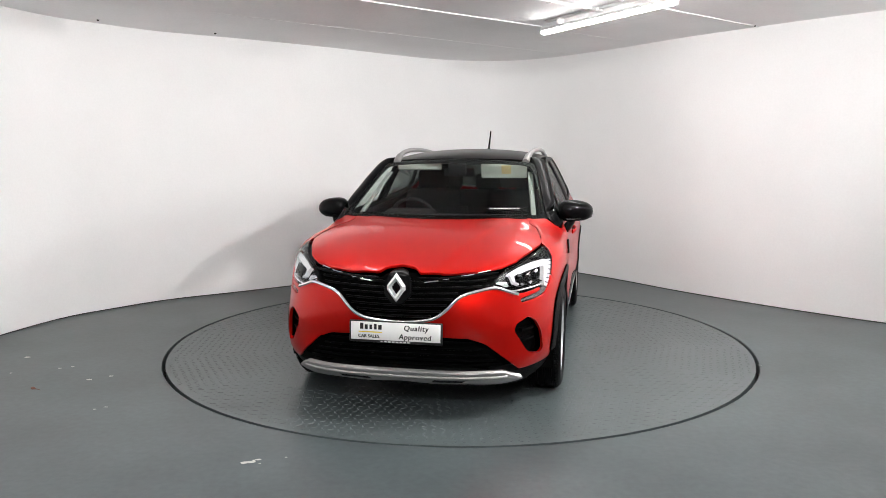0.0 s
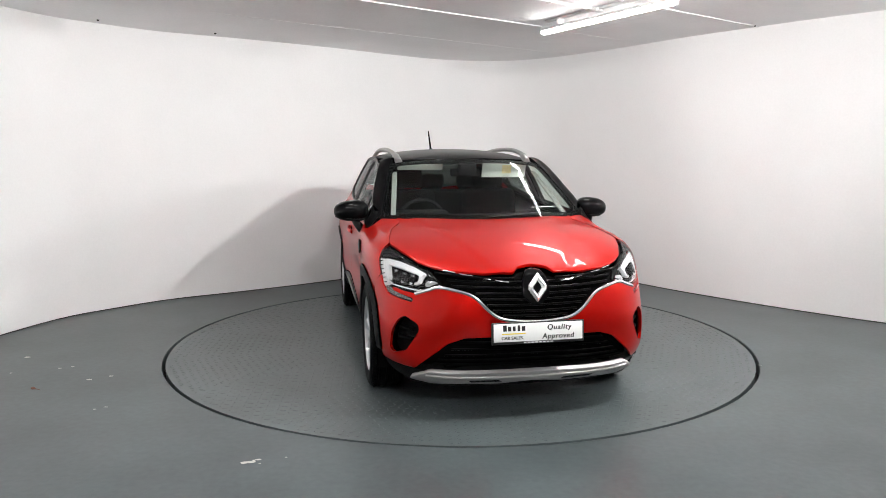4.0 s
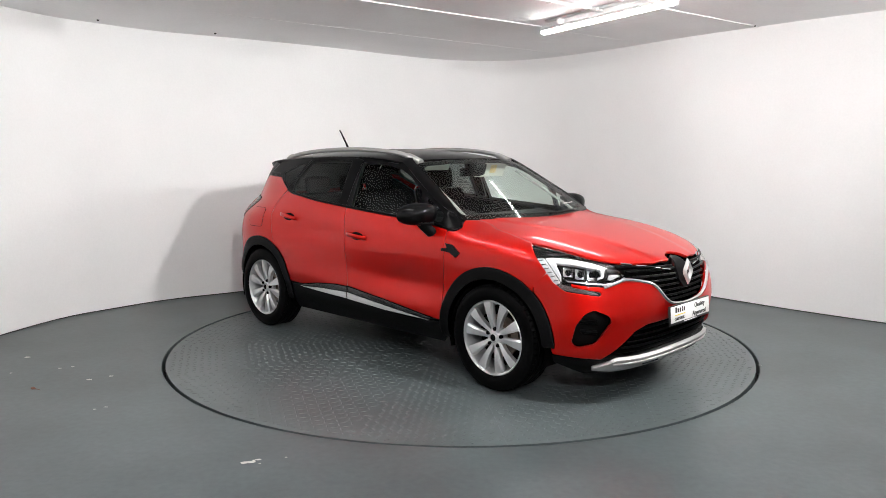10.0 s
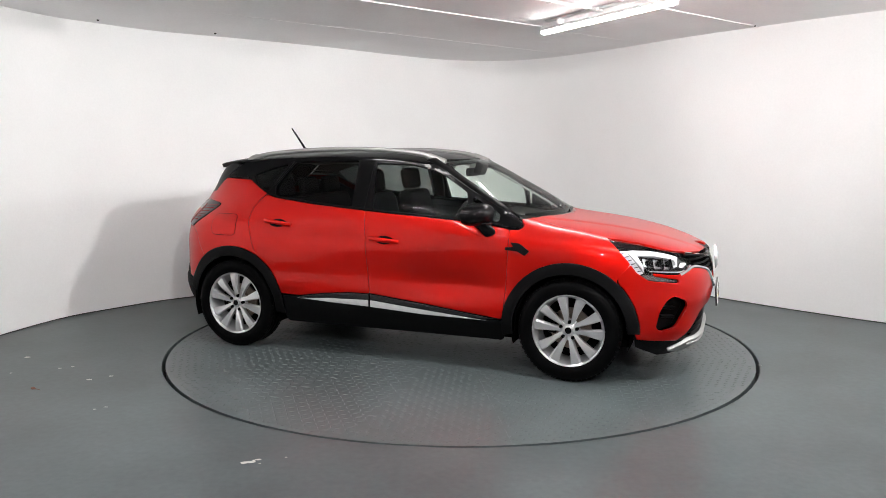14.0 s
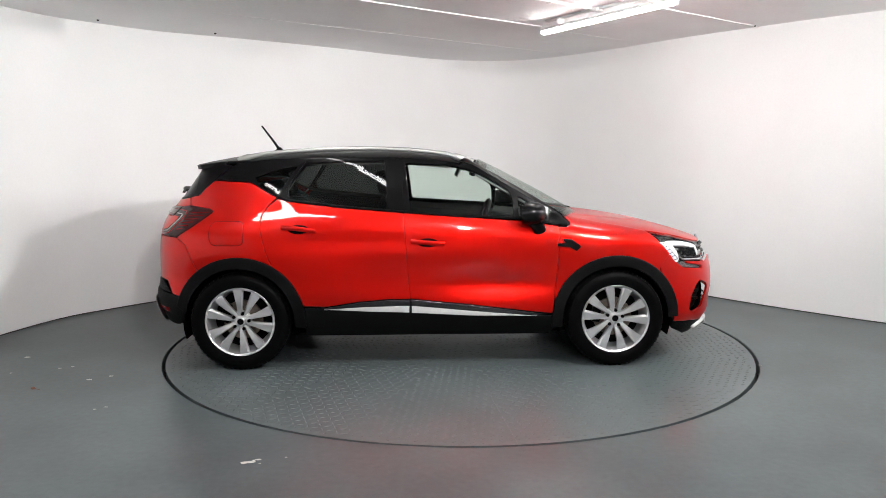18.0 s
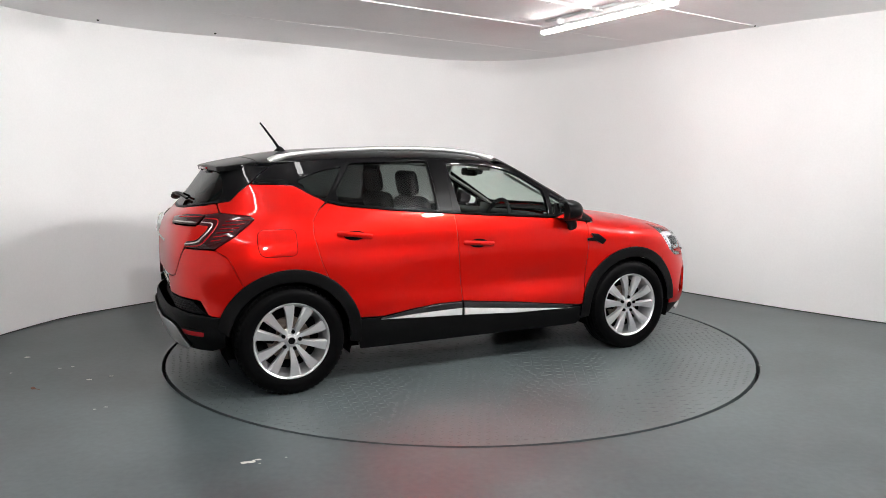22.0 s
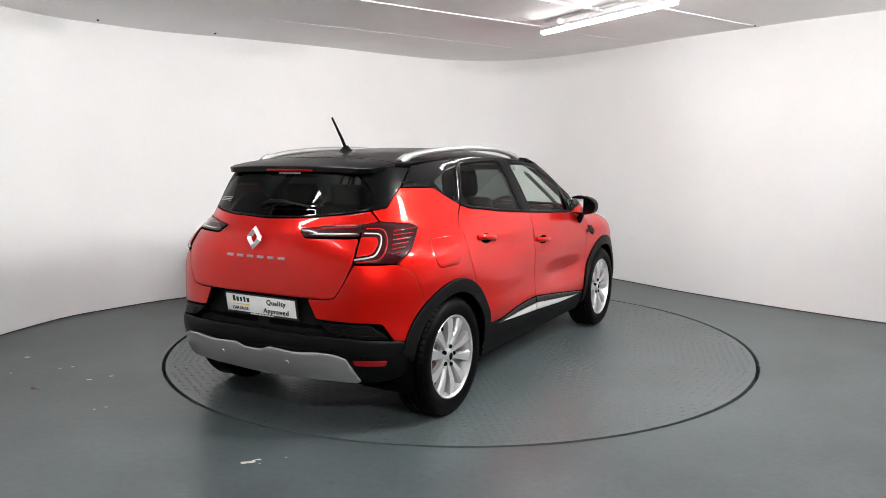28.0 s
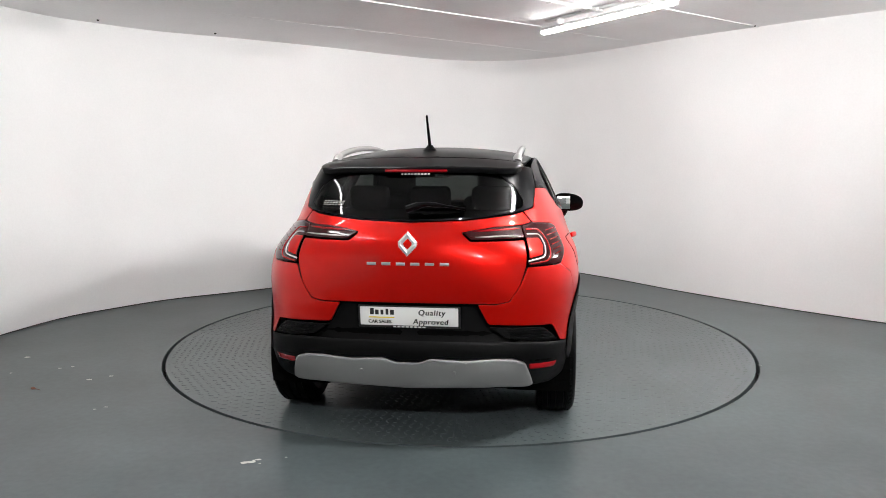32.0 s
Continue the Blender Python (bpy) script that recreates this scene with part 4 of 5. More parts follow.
def build_tail(car):
    for side in (1, -1):
        # outer rear lamp
        lamp = panel("tail_light", at_tail, [(0.638, 1.128), (0.735, 1.140), (0.943, 1.121), (0.978, 1.105), (0.89, 1.0), (0.80, 0.932), (0.588, 0.937), (0.622, 1.066)], LAMP_DARK, car, side, r=0.012, lift=0.006, depth=0.03,
                     roll=0.010, step=0.025, label="smoked red wraparound tail light")
        panel("painted_field", at_tail, [(0.622, 1.066), (0.708, 1.062), (0.710, 1.030), (0.685, 0.990), (0.668, 0.980), (0.598, 0.970)], PAINT, lamp, side, r=0.012, lift=0.009, depth=0.006, roll=0.003)
        moulding("light_bar", at_tail, [(0.640, 1.083), (0.730, 1.079), (0.728, 1.036), (0.700, 0.985), (0.680, 0.970), (0.592, 0.958)], 0.009, 0.005, LAMP_BAR, lamp, side, r=0.03, lift=0.005)
        moulding("red_light_bar", at_tail, [(0.650, 1.106), (0.752, 1.102), (0.762, 1.045), (0.735, 0.980), (0.705, 0.952), (0.60, 0.944)], 0.009, 0.005, LAMP_RED, lamp, side, r=0.03, lift=0.005)
        for k in range(6):
            moulding("lamp_rib", at_tail, [(0.800 - 0.006 * k, 1.090 - 0.022 * k), (0.950 - 0.025 * k, 1.098 - 0.022 * k)], 0.005, 0.004, LAMP_RED, lamp, side, lift=0.006)
        inner = panel("tail_light_arm", at_tail, [(0.285, 1.103), (0.35, 1.113), (0.474, 1.127), (0.632, 1.129), (0.615, 1.066), (0.325, 1.066)], LAMP_DARK, car, side, r=0.008, lift=0.008, depth=0.03, roll=0.008, step=0.025)
        moulding("light_bar", at_tail, [(0.345, 1.078), (0.61, 1.080)], 0.009, 0.005, LAMP_BAR, inner, side, lift=0.008, taper=True)
        moulding("lamp_rib", at_tail, [(0.34, 1.106), (0.62, 1.113)], 0.012, 0.004, LAMP_RED, inner, side, lift=0.008, taper=True)
        # bumper vents and reflectors
        vent = panel("bumper_vent", at_tail, [(0.40, 0.630), (0.660, 0.620), (0.758, 0.540), (0.551, 0.556), (0.47, 0.575)], MATT_BLACK, car, side, r=0.01, lift=-0.003)
        for k in range(4):
            moulding("vent_rib", at_tail, [(0.47 + 0.012 * k, 0.612 - 0.014 * k), (0.668 + 0.02 * k, 0.604 - 0.016 * k)], 0.006, 0.005, SATIN_BLACK, vent, side, lift=-0.003)
        panel("reflector", at_tail, [(0.578, 0.438), (0.742, 0.430), (0.730, 0.398), (0.585, 0.406)], LAMP_RED, car, side, r=0.008, lift=0.006, depth=0.01, roll=0.005)
        panel("reflector_bezel", at_tail, [(0.575, 0.462), (0.75, 0.455), (0.742, 0.436), (0.578, 0.444)], GLOSS_BLACK, car, side, r=0.006, lift=0.004, depth=0.01, roll=0.004)
        # red part of the rear bumper
        panel("rear_bumper", at_tail, [(0.588, 0.930), (0.541, 0.834), (0.495, 0.757), (0.434, 0.743), (0.347, 0.743), (0.395, 0.643), (0.66, 0.628), (0.718, 0.622), (0.772, 0.533), (0.862, 0.514)]
              + [to_tail(*q) for q in arc(REAR_X, 0.458, 158, 128, 6)] + [(0.885, 0.878), (0.80, 0.928)], PAINT, car, side, r=0.010, step=0.03, gap=0.0006, edge=0.3)
    panel("tailgate", at_tail, sym([(0.0, 1.152), (0.30, 1.162), (0.60, 1.185), (0.682, 1.198), (0.728, 1.142), (0.632, 1.131), (0.474, 1.129), (0.35, 1.115), (0.281, 1.104), (0.320, 1.062),
                                    (0.612, 1.062), (0.580, 0.934), (0.541, 0.834), (0.495, 0.760), (0.434, 0.747), (0.0, 0.747)]), PAINT, car, r=0.010, step=0.03)
    panel("plate_recess", at_tail, sym([(0.0, 0.743), (0.345, 0.741), (0.392, 0.643), (0.47, 0.577), (0.50, 0.556), (0.0, 0.552)]), MATT_BLACK, car, r=0.006, lift=-0.058, gap=-0.010)
    panel("lower_bumper", at_tail, sym([(0.0, 0.556), (0.55, 0.556), (0.77, 0.530), (0.862, 0.512)] + [to_tail(*q) for q in ((-1.70, 0.50), (-1.71, 0.33))] + [(0.75, 0.30), (0.0, 0.29)]),
          MATT_BLACK, car, r=0.02, lift=0.004, depth=0.06, roll=0.015)
    panel("rear_skid_plate", at_tail, sym([(0.0, 0.452), (0.06, 0.452), (0.12, 0.474), (0.28, 0.466), (0.415, 0.478), (0.50, 0.474), (0.555, 0.452), (0.622, 0.325), (0.60, 0.312), (0.45, 0.318), (0.0, 0.300)]), SILVER, car,
          r=0.012, lift=0.024, depth=0.04, roll=0.012, label="satin silver rear skid plate")
    panel("skid_inlay", at_tail, sym([(0.0, 0.428), (0.09, 0.430), (0.16, 0.405), (0.30, 0.402), (0.40, 0.42), (0.52, 0.36), (0.55, 0.325), (0.0, 0.306)]), SILVER, car, r=0.02, lift=0.016, depth=0.004, roll=0.008)
    for s in (-0.235, 0.235):
        p, n, du, dv = frame_at(at_tail, (s, 0.405))
        part("parking_sensor", lathe([(0.0, 0.006), (0.009, 0.005), (0.011, 0.0)], 16, Matrix.Translation(p + n * 0.026) @ Vector((0, 1, 0)).rotation_difference(n).to_matrix().to_4x4()), SILVER, car)
    build_badge(car, pose(-1.992, 0, 1.050, 90, 0, -90) @ pose(0, 0, 0, -14), 0.120, 0.098, "rear_badge")
    for k in range(6):
        s = -0.1875 + 0.075 * k
        moulding("name_bar", at_tail, [(s - 0.023, 0.948), (s + 0.023, 0.948)], 0.015, 0.003, SILVER, car, lift=0.001)


def build_plate(car, m, name):
    plate = part(name, rbox(0.535, 0.012, 0.122, 0.006, 2, m), PLATE_BLACK, car, "white dealer plate in a black holder")
    face = part("plate_face", rbox(0.512, 0.004, 0.100, 0.003, 2, m @ pose(0, -0.0075, 0.004)), PLATE_WHITE, plate)
    f = m @ pose(0, -0.0105, 0.004, 90, 0, 0)
    lettering("Quality", 0.041, f @ pose(0.118, 0.022, 0), PLATE_BLACK, face, "lettering", shear=0.15, spacing=1.15)
    lettering("Approved", 0.041, f @ pose(0.112, -0.027, 0), PLATE_BLACK, face, "lettering", shear=0.15, spacing=1.12)
    lettering("CAR SALES.", 0.025, f @ pose(-0.150, -0.030, 0), PLATE_BLACK, face, "lettering")
    # plain shapes for the maker's mark
    for k, (w, h) in enumerate(((0.020, 0.034), (0.018, 0.026), (0.015, 0.026), (0.014, 0.031), (0.020, 0.026))):
        part("mark_bar", rbox(w, h, 0.0014, 0.0005, 1, f @ pose(-0.193 + 0.0265 * k, 0.022 + (h - 0.026) / 2, 0)), PLATE_BLACK, face)
    part("mark_underline", rbox(0.135, 0.006, 0.0014, 0.0005, 1, f @ pose(-0.143, -0.006, 0)), PLATE_YELLOW, face)
    for k in range(8):
        part("holder_bar", rbox(0.016, 0.007, 0.0014, 0.0005, 1, m @ pose(0, -0.0065, -0.0535, 90, 0, 0) @ pose(-0.077 + 0.022 * k, 0, 0)), PLATE_WHITE, plate)


def build_pillar(car, side):
    """A windscreen pillar, rounded over from the side window's edge to the screen's."""
    low = [(0.22, 1.455), (0.30, 1.432), (0.46, 1.343), (0.62, 1.247), (0.78, 1.157), (0.90, 1.090), (0.950, 1.064)]
    high = [(0.545, 1.474), (0.565, 1.462), (0.615, 1.374), (0.650, 1.283), (0.685, 1.188), (0.715, 1.108), (0.728, 1.078)]
    a = glide([Vector(at_side(*q)) for q in low], 5)
    b = glide([Vector(at_screen(*q)) for q in high], 5)
    rows = []
    for p, q in zip(a, b):
        out = Vector((0.35, 0.75, 0.55)).normalized()
        mid = (p + q) / 2 + out * (0.004 + 0.16 * (q - p).length)
        row = [p + Vector((0, -0.03, -0.005)), p + out * 0.002]
        row += [p * (1 - k) ** 2 + mid * 2 * k * (1 - k) + q * k * k for k in (0.12, 0.25, 0.38, 0.5, 0.62, 0.75, 0.88)]
        row += [q + out * 0.002, q + Vector((-0.02, -0.01, -0.03))]
        rows.append(row)
    bm = bmesh.new()
    grid = [[bm.verts.new((v.x, v.y * side, v.z)) for v in row] for row in rows]
    for r, t in zip(grid, grid[1:]):
        for k in range(len(r) - 1):
            bm.faces.new((r[k], r[k + 1], t[k + 1], t[k]) if side > 0 else (r[k + 1], r[k], t[k], t[k + 1]))
    bm.faces.new(grid[0])
    bm.faces.new(grid[-1])
    bmesh.ops.recalc_face_normals(bm, faces=bm.faces)
    return part("a_pillar", bm, SATIN_BLACK, car, "", 60)


def build_greenhouse(car):
    top = [(x, ROOF(x) - 0.066) for x in (-1.36, -1.3, -1.1, -0.8, -0.5, -0.2, 0.05, 0.22)]
    front_glass = [(-0.165, 1.440), (0.12, 1.430), (0.28, 1.398), (0.42, 1.340), (0.572, 1.243), (0.590, 1.180), (0.596, 1.066), (-0.125, 1.106)]
    rear_glass = [(-0.855, 1.446), (-0.60, 1.455), (-0.31, 1.458), (-0.293, 1.122), (-0.60, 1.150), (-0.965, 1.192), (-0.985, 1.262)]
    quarter_glass = [(-1.225, 1.342), (-1.06, 1.400), (-0.915, 1.428), (-1.052, 1.222), (-1.09, 1.228), (-1.165, 1.262)]
    sail_glass = [(0.630, 1.064), (0.626, 1.212), (0.826, 1.100), (0.828, 1.046)]
    for side in (1, -1):
        panel("window_surround", at_side, [(0.865, 1.013), (0.65, 1.044), (0.0, 1.088), (-0.19, 1.102), (-0.6, 1.136), (-0.97, 1.179), (-1.056, 1.205),
                                           (-1.13, 1.242), (-1.244, 1.309), (-1.50, 1.322), (-1.44, 1.375), (-1.39, 1.415)] + top + [(0.30, 1.438), (0.62, 1.248), (0.935, 1.078), (0.992, 1.020), (0.966, 1.002)],
              GLOSS_BLACK, car, side, holes=[front_glass, rear_glass, quarter_glass, sail_glass], r=0.012, depth=0.03, roll=0.003, edge=0.1, label="black window surround and pillars")
        for name, glass, mat in (("front_side_window", front_glass, CLEAR), ("rear_side_window", rear_glass, PRIVACY), ("quarter_window", quarter_glass, PRIVACY), ("sail_window", sail_glass, CLEAR)):
            ob = panel(name, at_side, glass, mat, car, side, r=0.02, lift=-0.006, depth=0.004, roll=0.001, gap=-0.003, label="dark tinted glass" if mat is PRIVACY else "clear glass")
            ob.visible_shadow = False
        panel("pillar_cover", at_side, [(-0.185, 1.112), (-0.285, 1.120), (-0.303, 1.468), (-0.245, 1.470), (-0.172, 1.456)], SATIN_BLACK, car, side, r=0.006, lift=0.003, depth=0.02)
        panel("pillar_cover", at_side, [(-1.050, 1.208), (-0.972, 1.190), (-0.995, 1.262), (-0.862, 1.455), (-0.905, 1.440)], SATIN_BLACK, car, side, r=0.006, lift=0.003, depth=0.02)
        panel("sail_trim", at_side, [(0.845, 1.100), (0.930, 1.072), (0.986, 1.020), (0.962, 1.006), (0.845, 1.020)], SATIN_BLACK, car, side, r=0.006, lift=0.003, depth=0.01, roll=0.002, edge=0.0)
        moulding("waist_seal", at_side, [(0.855, 1.022), (0.65, 1.052), (0.0, 1.093), (-0.19, 1.106), (-0.6, 1.140), (-0.97, 1.183), (-1.05, 1.206)], 0.016, 0.006, SATIN_BLACK, car, side)
        panel("pillar_vent", at_side, [(-1.27, 1.316), (-1.46, 1.326), (-1.50, 1.352), (-1.30, 1.345)], SATIN_BLACK, car, side, r=0.01, lift=0.004, depth=0.01)
        # roof rail
        pts = glide([(0.325, 0.515, 1.440), (0.22, 0.522, 1.478), (0.09, 0.530, 1.509), (-0.2, 0.542, 1.535), (-0.55, 0.548, 1.540), (-0.9, 0.545, 1.527), (-1.18, 0.538, 1.502), (-1.31, 0.534, 1.476), (-1.36, 0.532, 1.452)], 5)
        part("roof_rail", tube(mirrored(pts, side), [0.019 if 6 < i < len(pts) - 7 else 0.027 for i in range(len(pts))], 10, 0.95), SILVER, car, "satin silver roof rail")
    panel("roof", at_roof, [(0.375, 0.0), (0.345, 0.25), (0.27, 0.47), (0.215, 0.585), (-0.1, 0.603), (-0.5, 0.607), (-0.9, 0.603), (-1.2, 0.592), (-1.44, 0.570), (-1.46, 0.0),
                            (-1.44, -0.570), (-1.2, -0.592), (-0.9, -0.603), (-0.5, -0.607), (-0.1, -0.603), (0.215, -0.585), (0.27, -0.47), (0.345, -0.25)], GLOSS_BLACK, car, r=0.01, step=0.05)
    panel("headlining", at_roof, [(0.30, 0.0), (0.26, 0.25), (0.17, 0.55), (-0.5, 0.58), (-1.4, 0.55), (-1.4, -0.55), (-0.5, -0.58), (0.17, -0.55), (0.26, -0.25)], HEADLINING, car, lift=-0.045, step=0.08, label="pale grey cloth headlining")
    spoiler = panel("roof_spoiler", at_roof, [(-1.464, 0.0), (-1.444, 0.570), (-1.55, 0.570), (-1.64, 0.540), (-1.685, 0.47), (-1.71, 0.0), (-1.685, -0.47), (-1.64, -0.540), (-1.55, -0.570), (-1.444, -0.570)],
                    GLOSS_BLACK, car, r=0.02, step=0.04, depth=0.032, roll=0.012)
    part("brake_light", rbox(0.012, 0.34, 0.014, 0.004, 2, pose(-1.700, 0, 1.412, 0, -20)), LAMP_RED, spoiler, "red high-level brake light")
    # windscreen, cowl and wipers
    screen_half = [(0.0, 1.462), (0.30, 1.456), (0.52, 1.440), (0.585, 1.425), (0.62, 1.36), (0.725, 1.085), (0.70, 1.068), (0.40, 1.060), (0.0, 1.056)]
    ob = panel("windscreen", at_screen, sym(screen_half), CLEAR, car, r=0.02, step=0.06, depth=0.005, roll=0.001, label="clear laminated windscreen")
    ob.visible_shadow = False
    panel("screen_border", at_screen, sym([(0.0, 1.470), (0.30, 1.464), (0.53, 1.448), (0.605, 1.43), (0.645, 1.36), (0.755, 1.075), (0.72, 1.055), (0.40, 1.045), (0.0, 1.040)]), GLOSS_BLACK, car, r=0.02, step=0.06,
          lift=-0.008, depth=0.008, holes=[sym([(0.0, 1.445), (0.30, 1.440), (0.51, 1.426), (0.568, 1.405), (0.610, 1.33), (0.705, 1.110), (0.67, 1.092), (0.40, 1.096), (0.0, 1.094)])])
    for side in (1, -1):
        build_pillar(car, side)
    part("cowl", tube(glide([(0.94, -0.66, 1.020), (1.04, -0.45, 1.030), (1.125, 0, 1.036), (1.04, 0.45, 1.030), (0.94, 0.66, 1.020)], 6), [0.03, 0.05, 0.07] + [0.085] * 19 + [0.07, 0.05, 0.03], 8, 0.30), MATT_BLACK, car)
    for pivot, tip in (((1.135, 0.02, 1.058), (0.955, -0.60, 1.085)), ((1.02, 0.60, 1.055), (1.145, -0.02, 1.078))):
        wiper = part("wiper", tube([pivot, [(pivot[i] + tip[i]) / 2 + (0.012 if i == 2 else 0.02 if i == 0 else 0) for i in range(3)], tip], [0.012, 0.009, 0.005], 8), SATIN_BLACK, car)
        part("wiper_blade", tube(glide([(tip[0] * 0.35 + pivot[0] * 0.65, tip[1] * 0.35 + pivot[1] * 0.65, 1.072), tip], 4), 0.006, 6), DEEP_BLACK, wiper)
    # rear window and its surround
    rear_glass = sym([(0.0, 1.405), (0.50, 1.398), (0.60, 1.388), (0.68, 1.33), (0.715, 1.25), (0.69, 1.222), (0.60, 1.202), (0.30, 1.175), (0.0, 1.167)])
    panel("rear_window_surround", at_tail, sym([(0.0, 1.438), (0.60, 1.436), (0.85, 1.434), (1.02, 1.424), (0.956, 1.385), (0.896, 1.322), (0.83, 1.266), (0.787, 1.216), (0.69, 1.203), (0.30, 1.165), (0.0, 1.155)]), GLOSS_BLACK, car, r=0.02, step=0.04, holes=[rear_glass])
    ob = panel("rear_window", at_tail, rear_glass, REAR_TINT, car, r=0.02, step=0.05, lift=-0.004, depth=0.004, roll=0.001, gap=-0.004, label="dark tinted glass")
    ob.visible_shadow = False
    p, n, du, dv = frame_at(at_tail, (0.0, 1.195))
    wiper = part("rear_wiper", tube(glide([p + n * 0.05 + Vector((0, 0.02, -0.01)), p + n * 0.055 + Vector((0.01, -0.09, 0.012)), Vector(at_tail(-0.32, 1.205)) + n * 0.02], 5), [0.034] * 4 + [0.022] * 3 + [0.012] * 4, 8, 0.6), SATIN_BLACK, car)
    part("wiper_blade", tube([Vector(at_tail(0.02, 1.225)) + n * 0.02, Vector(at_tail(-0.33, 1.222)) + n * 0.016], 0.007, 6), DEEP_BLACK, wiper)
    # aerial
    aerial = part("aerial", lathe([(0.0, 0.036), (0.014, 0.032), (0.032, 0.012), (0.046, 0.0)], 14, pose(-1.168, 0, 1.523, 90)), SATIN_BLACK, car)
    part("aerial_rod", tube([(-1.172, 0, 1.542), (-1.21, 0, 1.60), (-1.302, 0, 1.724)], [0.010, 0.009, 0.006], 8), SATIN_BLACK, aerial)
    # door mirrors
    for side in (1, -1):
        bm = bmesh.new()
        bmesh.ops.create_uvsphere(bm, u_segments=24, v_segments=14, radius=1)
        for v in bm.verts:
            x, y, z = v.co
            x = math.copysign(abs(x) ** 0.75, x)
            back = -0.35
            x = max(x, back)
            yy = math.copysign(abs(y) ** 0.8, y)
            zz = math.copysign(abs(z) ** 0.8, z)
            taper = 1 - 0.16 * (yy + 1) / 2
            v.co = (0.690 + 0.110 * x - 0.03 * yy, side * (0.915 + 0.122 * yy), 1.098 + 0.080 * zz * taper - 0.006 * yy)
        bmesh.ops.recalc_face_normals(bm, faces=bm.faces)
        mirror = part("door_mirror", bm, GLOSS_BLACK, car, "gloss black door mirror", 60)
        part("mirror_stalk", tube(mirrored(glide([(0.775, 0.842, 0.958), (0.765, 0.860, 0.985), (0.735, 0.885, 1.020), (0.70, 0.895, 1.06)], 3), side), [0.030, 0.044, 0.045, 0.044, 0.042, 0.040, 0.040, 0.042, 0.045, 0.048], 14, 0.62, (0, 1, 0)), GLOSS_BLACK, mirror)
        bm = rbox(0.006, 0.175, 0.108, 0.0029, 2, pose(0.648, side * 0.905, 1.096, 0, 0, -side * 8))
        part("mirror_glass", bm, CHROME, mirror, "silvered mirror glass")
        part("mirror_trim", tube(mirrored([(0.73, 0.795, 1.042), (0.790, 0.86, 1.038), (0.775, 0.95, 1.042), (0.68, 1.022, 1.058)], side), 0.009, 6), SATIN_BLACK, mirror)


